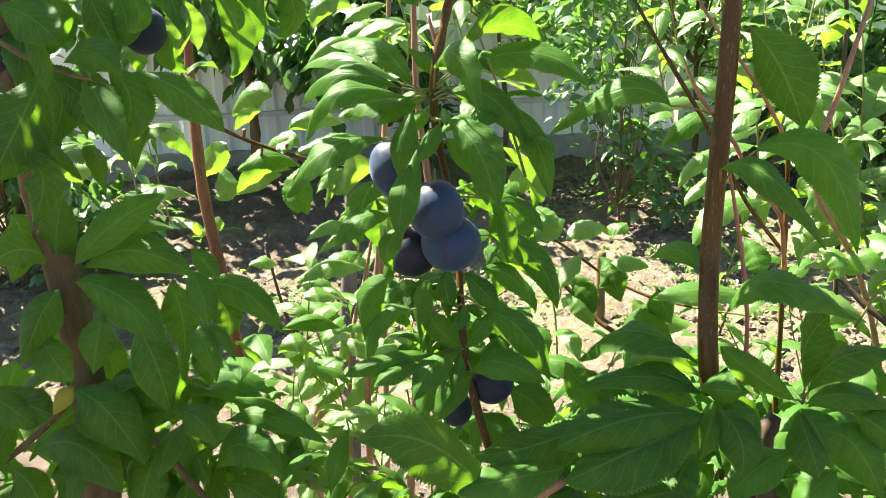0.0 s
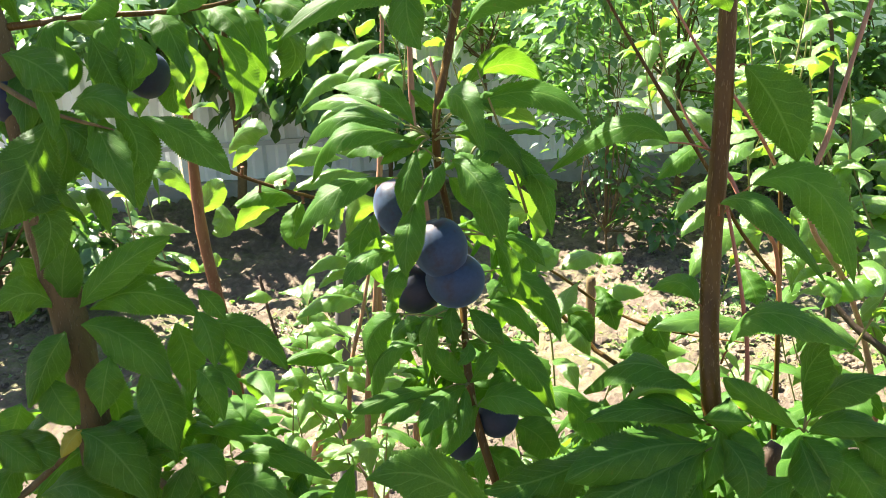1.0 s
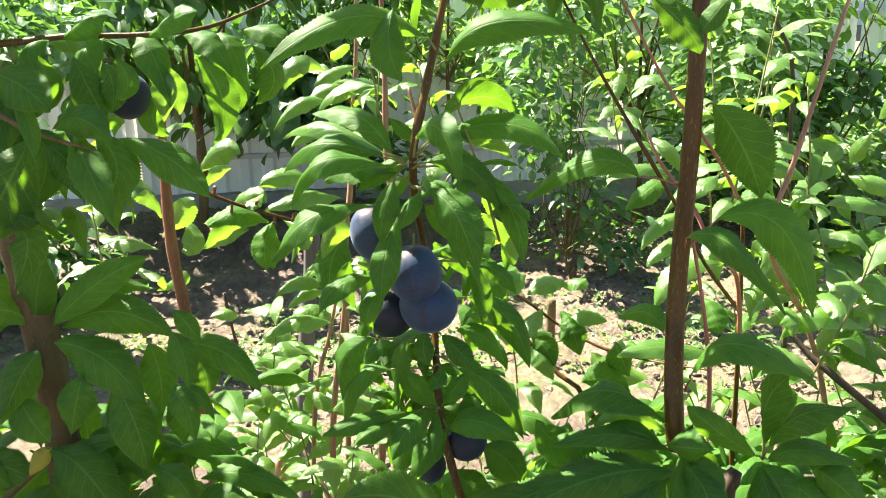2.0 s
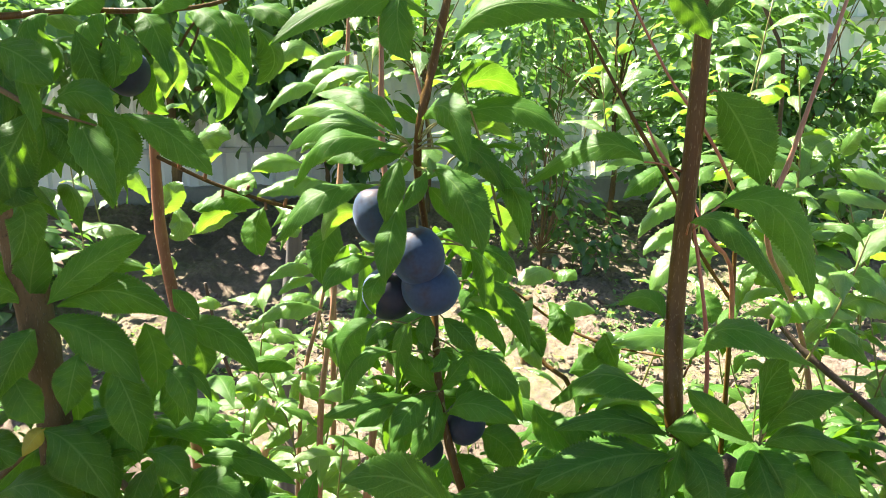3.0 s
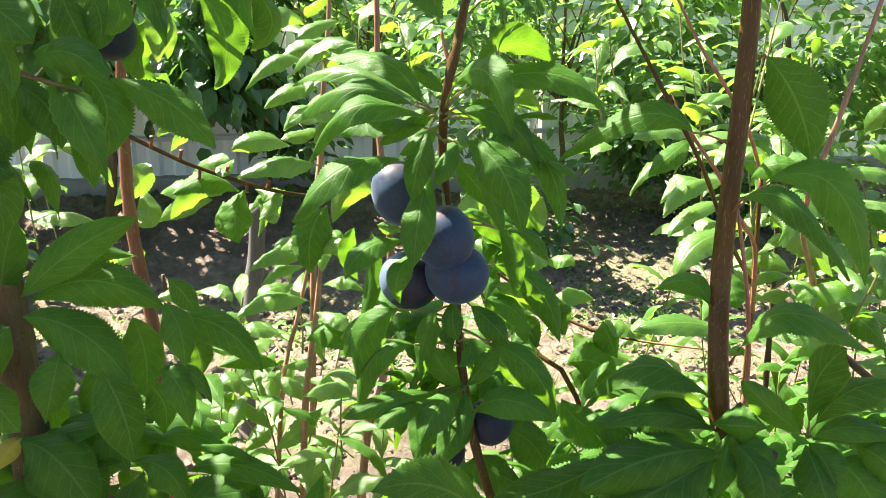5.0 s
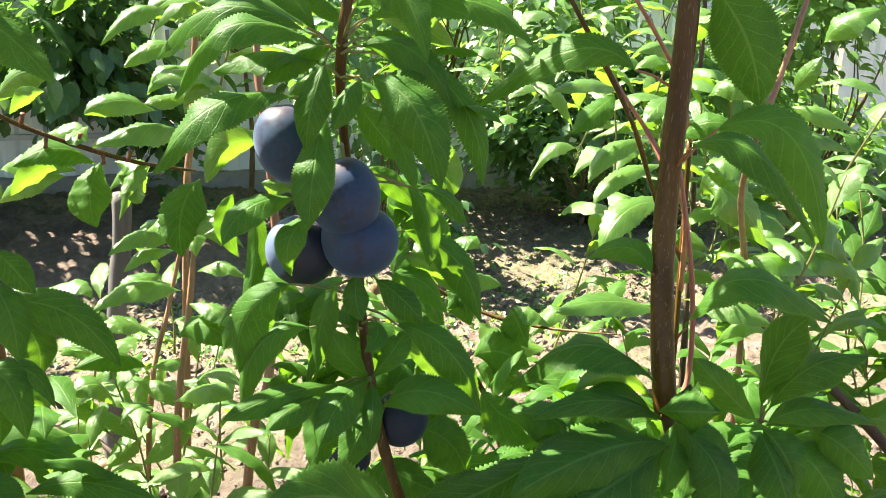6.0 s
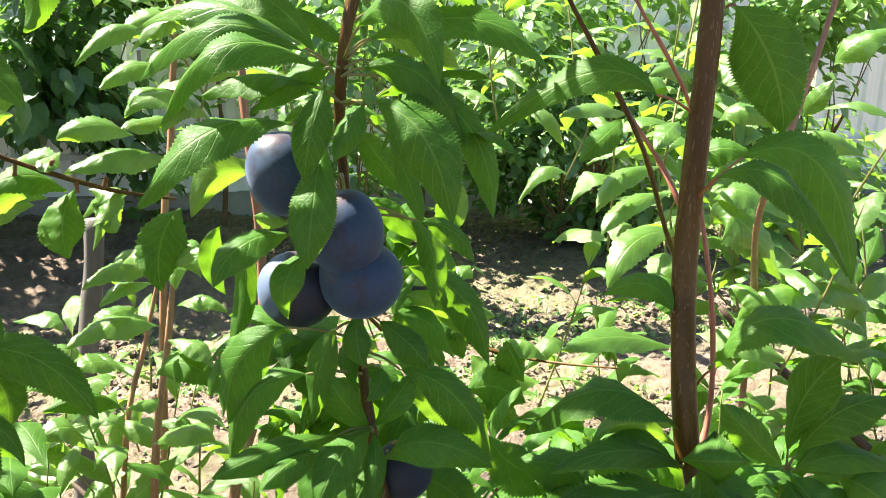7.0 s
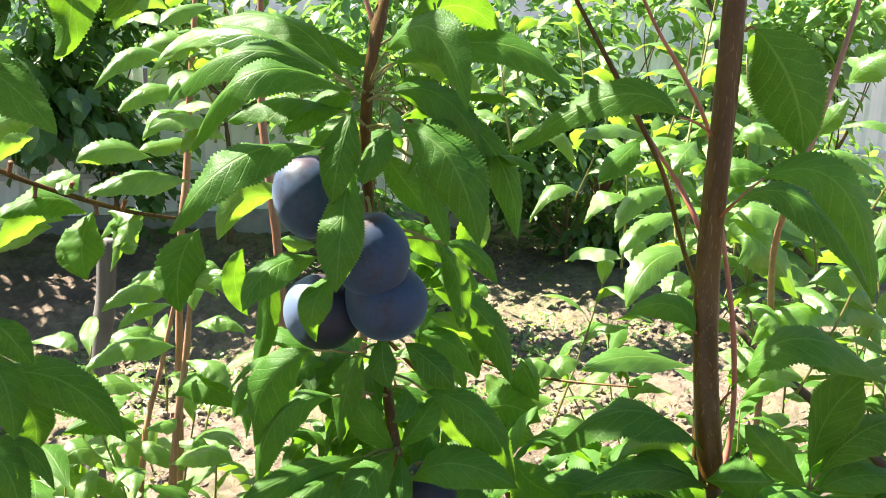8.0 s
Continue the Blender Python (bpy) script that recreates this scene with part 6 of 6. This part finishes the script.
leaf(plum_tree, (0.0218, 0.815, 0.9854), (0.0451, 0.82, 0.9781), (0.0663, 0.82, 0.9569), 0.022, (0.17, -0.98, 0.09), stalk=(0.0035, 0.805, 0.9813))
leaf(plum_tree, (0.0008, 0.815, 0.9854), (-0.0257, 0.82, 0.9716), (-0.0461, 0.82, 0.955), 0.019, (-0.38, -0.81, 0.45), stalk=(0.0003, 0.806, 0.9812))
leaf(plum_tree, (0.0021, 0.82, 0.9714), (-0.0143, 0.825, 0.9556), (-0.03, 0.825, 0.9465), 0.015, (-0.42, -0.83, 0.37))
leaf(plum_tree, (0.2292, 0.735, 0.7288), (0.2182, 0.72, 0.7087), (0.2085, 0.712, 0.682), 0.026, (-0.55, -0.63, 0.55))
leaf(plum_tree, (0.2383, 0.74, 0.7218), (0.2396, 0.73, 0.6976), (0.2302, 0.722, 0.6695), 0.025, (-0.39, -0.85, 0.35))
# leaves on the slanting twigs
leaf(low_sapling, (0.2250, 1.235, 0.6700), (0.2300, 1.222, 0.6520), (0.2380, 1.215, 0.6230), 0.042, (-0.15, -0.87, 0.42), fine=False)
leaf(low_sapling, (0.2280, 1.235, 0.6720), (0.2480, 1.222, 0.6800), (0.2750, 1.215, 0.6700), 0.034, (0.0, -0.45, 0.9), YOUNG, fine=False)
leaf(low_sapling, (0.2830, 1.200, 0.6450), (0.2870, 1.185, 0.6300), (0.2980, 1.178, 0.6030), 0.042, (-0.15, -0.87, 0.42), fine=False)
leaf(low_sapling, (0.2860, 1.200, 0.6470), (0.3050, 1.185, 0.6440), (0.3250, 1.178, 0.6270), 0.030, (0.0, -0.45, 0.9), YOUNG, fine=False)
leaf(low_sapling, (0.2350, 1.190, 0.5950), (0.2620, 1.175, 0.6020), (0.2980, 1.168, 0.5820), 0.052, (-0.15, -0.87, 0.42), fine=False)
leaf(low_sapling, (0.2380, 1.190, 0.5800), (0.2650, 1.175, 0.5740), (0.2950, 1.168, 0.5560), 0.044, (-0.2, -0.85, 0.45), fine=False)
leaf(low_sapling, (0.1750, 1.250, 0.6400), (0.1930, 1.235, 0.6280), (0.2050, 1.228, 0.6030), 0.040, (-0.15, -0.87, 0.42), fine=False)
# another unseen clump overhead, added to block sun
foliage(plum_tree, (0.14, 0.92, 1.24), (0.03, 0.025, 0.02), 34, 0.09, 61, LEAF)
foliage(old_plum_tree, (-0.235, 0.91, 0.645), (0.05, 0.04, 0.03), 30, 0.09, 62, LEAF)
# small unseen clump, added to shade the low leaves
foliage(plum_tree, (-0.10, 0.95, 1.21), (0.02, 0.02, 0.02), 7, 0.09, 65, LEAF)
sprout(far_right_sapling, (0.50, 1.12, 0.74), (0.05, 0.05, 0.05), 24, 0.094, 66, YOUNG)
leaf(plum_tree, (-0.012, 0.812, 0.970), (-0.045, 0.828, 0.974), (-0.076, 0.836, 0.962), 0.032, (-0.1, -0.15, 0.98), stalk=(0.0007, 0.806, 0.9619))
sprout(far_right_sapling, (0.50, 1.2, 0.86), (0.05, 0.06, 0.08), 34, 0.094, 63, YOUNG)
sprout(far_right_sapling, (0.47, 1.1, 0.97), (0.04, 0.05, 0.05), 16, 0.088, 64, YOUNG)


# ---- shrubs and trees behind ----
def shrub(name, at, reach, height, low, count, size, mat, label, seed, lobes=7, trunk=0.02, hang=0.3):
    """A shrub: a forked trunk, limbs and a crown of many small folded leaves in uneven clumps."""
    rnd = random.Random(seed)
    s = thing(name, at, label, name.replace("_", " "), "background plants")
    at = Vector(at)
    tips = []
    for k in range(lobes):
        a = 2 * math.pi * (k + rnd.random() * 0.7) / lobes
        rr = reach * rnd.uniform(0.25, 0.95)
        z = low + (height - low) * (k + 0.5 + rnd.uniform(-0.4, 0.4)) / lobes
        tips.append(at + Vector((rr * math.cos(a), rr * math.sin(a) * 0.7, z)))
    fork = at + Vector((rnd.uniform(-0.03, 0.03), 0, min(low * 1.1 + 0.05, height * 0.5)))
    tube("trunk", [at - Vector((0, 0, 0.03)), (at + fork) / 2 + Vector((0.02, 0, 0)), fork, at + Vector((0.02, 0.02, height * 0.95))], [trunk, trunk * 0.8, trunk * 0.6, trunk * 0.2], BARK, s, 10, knots=0.3)
    for t in tips:
        bow = Vector((rnd.uniform(-0.08, 0.08), rnd.uniform(-0.06, 0.06), 0))
        tube("limb", [fork, fork.lerp(t, 0.35) + bow, fork.lerp(t, 0.7) - bow * 0.4, t], [trunk * 0.34, trunk * 0.24, trunk * 0.14, trunk * 0.08], BARK, s, 6, knots=0.3)
    verts, faces, uvs = [], [], []
    for i in range(count):
        c = rnd.choice(tips)
        spread = reach * 0.42
        p = Vector((rnd.gauss(0, spread * 0.55), rnd.gauss(0, spread * 0.5), rnd.gauss(0, (height - low) / lobes * 1.1)))
        p = c + p
        if p.z < 0.05:
            continue
        out = (p - c).normalized()
        d = Vector((out.x + rnd.uniform(-0.7, 0.7), out.y + rnd.uniform(-0.7, 0.7), -hang + rnd.uniform(-0.6, 0.5))).normalized()
        n = Vector((rnd.uniform(-0.6, 0.6), rnd.uniform(-0.6, 0.6), 1)).normalized()
        side = d.cross(n).normalized()
        up = side.cross(d)
        ln = size * rnd.uniform(0.6, 1.25)
        w = ln * rnd.uniform(0.24, 0.33)
        k = len(verts)
        bend = rnd.uniform(0.05, 0.3)
        for q, ww in ((0, 0.03), (0.3, 0.9), (0.6, 0.95), (1, 0.02)):
            mid = p + d * ln * q - up * bend * ln * q * q
            for sgn in (-1, 0, 1):
                verts.append(tuple(mid + side * sgn * w * ww + up * abs(sgn) * w * ww * 0.3))
                uvs.append((q, (sgn + 1) / 2))
        for r in range(3):
            for cc in range(2):
                o = k + r * 3 + cc
                faces.append((o, o + 1, o + 4, o + 3))
    me = bpy.data.meshes.new("crown")
    off = at
    me.from_pydata([(x - off.x, y - off.y, z - off.z) for x, y, z in verts], [], faces)
    lay = me.uv_layers.new(name="UVMap")
    lay.data.foreach_set("uv", np.array(uvs)[np.array(faces).ravel()].ravel())
    me.polygons.foreach_set("use_smooth", [True] * len(me.polygons))
    part("crown", me, mat, s, "", at)
    return s


shrub("cherry_tree", (-0.80, 4.1, 0), 0.72, 1.30, 0.54, 2500, 0.105, PEAR, "small cherry tree with large dark drooping leaves", 11, 12, 0.024, 0.9)
shrub("currant_bush", (0.68, 3.42, 0), 0.30, 1.4, 0.04, 1200, 0.058, PEAR, "upright dark green bush with small leaves before the fence", 21, 20, 0.007)
shrub("currant_bush", (1.1, 4.15, 0), 0.55, 1.45, 0.4, 1900, 0.064, CURRANT, "tall airy green bush with small leaves against the fence", 71, 18, 0.014)
shrub("currant_bush", (1.75, 3.8, 0), 0.66, 1.4, 0.2, 2400, 0.07, CURRANT, "airy green bush with small leaves before the fence", 31, 16, 0.014)
shrub("currant_bush", (1.58, 3.78, 0), 0.42, 0.72, 0.05, 1700, 0.065, PEAR, "low dense dark bush with leaves down to the soil", 91, 16, 0.010)
shrub("currant_bush", (2.6, 3.6, 0), 0.6, 1.4, 0.15, 3400, 0.07, CURRANT, "green bush with drooping leaves before the fence", 41, 14, 0.014)
shrub("currant_bush", (0.3, 4.33, 0), 0.42, 1.3, 0.58, 1100, 0.062, CURRANT, "airy green bush with a bare foot against the fence", 81, 13, 0.012)
shrub("currant_bush", (-0.17, 4.3, 0), 0.3, 1.15, 0.32, 1400, 0.075, PEAR, "slender dark bush against the fence", 51, 9, 0.012)
shrub("currant_bush", (-1.45, 3.2, 0), 0.5, 1.1, 0.1, 2600, 0.07, PEAR, "dense dark green bush at the edge of the bed", 61, 14, 0.014)


# ---- weeds ----
def weeds():
    """Low weeds in patches on the open soil."""
    rnd = random.Random(9)
    verts, faces = [], []
    for _ in range(9000):
        y = rnd.uniform(2.3, 4.45)
        x = rnd.uniform(-1.6, 2.6)
        g = noise.noise(Vector((x * 1.7, y * 2.3, 3.0)))
        dug = abs(x + 0.55) < 0.95 and y > 3.35
        patch = math.exp(-((x - 0.75) / 0.55) ** 2 - ((y - 2.95) / 0.25) ** 2) + 0.7 * math.exp(-((x + 0.5) / 0.6) ** 2 - ((y - 2.85) / 0.25) ** 2)
        if rnd.random() > (0.04 if dug else 0.10 + 0.8 * patch + 0.45 * max(0, g)):
            continue
        for _ in range(rnd.randint(3, 6)):
            a, ln, el = rnd.uniform(0, 6.28), rnd.uniform(0.010, 0.030), rnd.uniform(0.15, 1.1)
            d = Vector((math.cos(a) * math.cos(el), math.sin(a) * math.cos(el), math.sin(el)))
            s = Vector((-math.sin(a), math.cos(a), 0)) * ln * 0.28
            p = Vector((x + rnd.gauss(0, 0.008), y + rnd.gauss(0, 0.008), 0.0))
            k = len(verts)
            verts += [tuple(p), tuple(p + d * ln * 0.6 + s), tuple(p + d * ln * 1.1 + Vector((0, 0, -0.2 * ln))), tuple(p + d * ln * 0.6 - s)]
            faces.append((k, k + 1, k + 2, k + 3))
    me = bpy.data.meshes.new("weeds")
    me.from_pydata(verts, [], faces)
    me.materials.append(CURRANT)
    tagged(new("weeds", me), "low green weeds sprouting from the dry soil", "weeds", kind="stuff")


weeds()
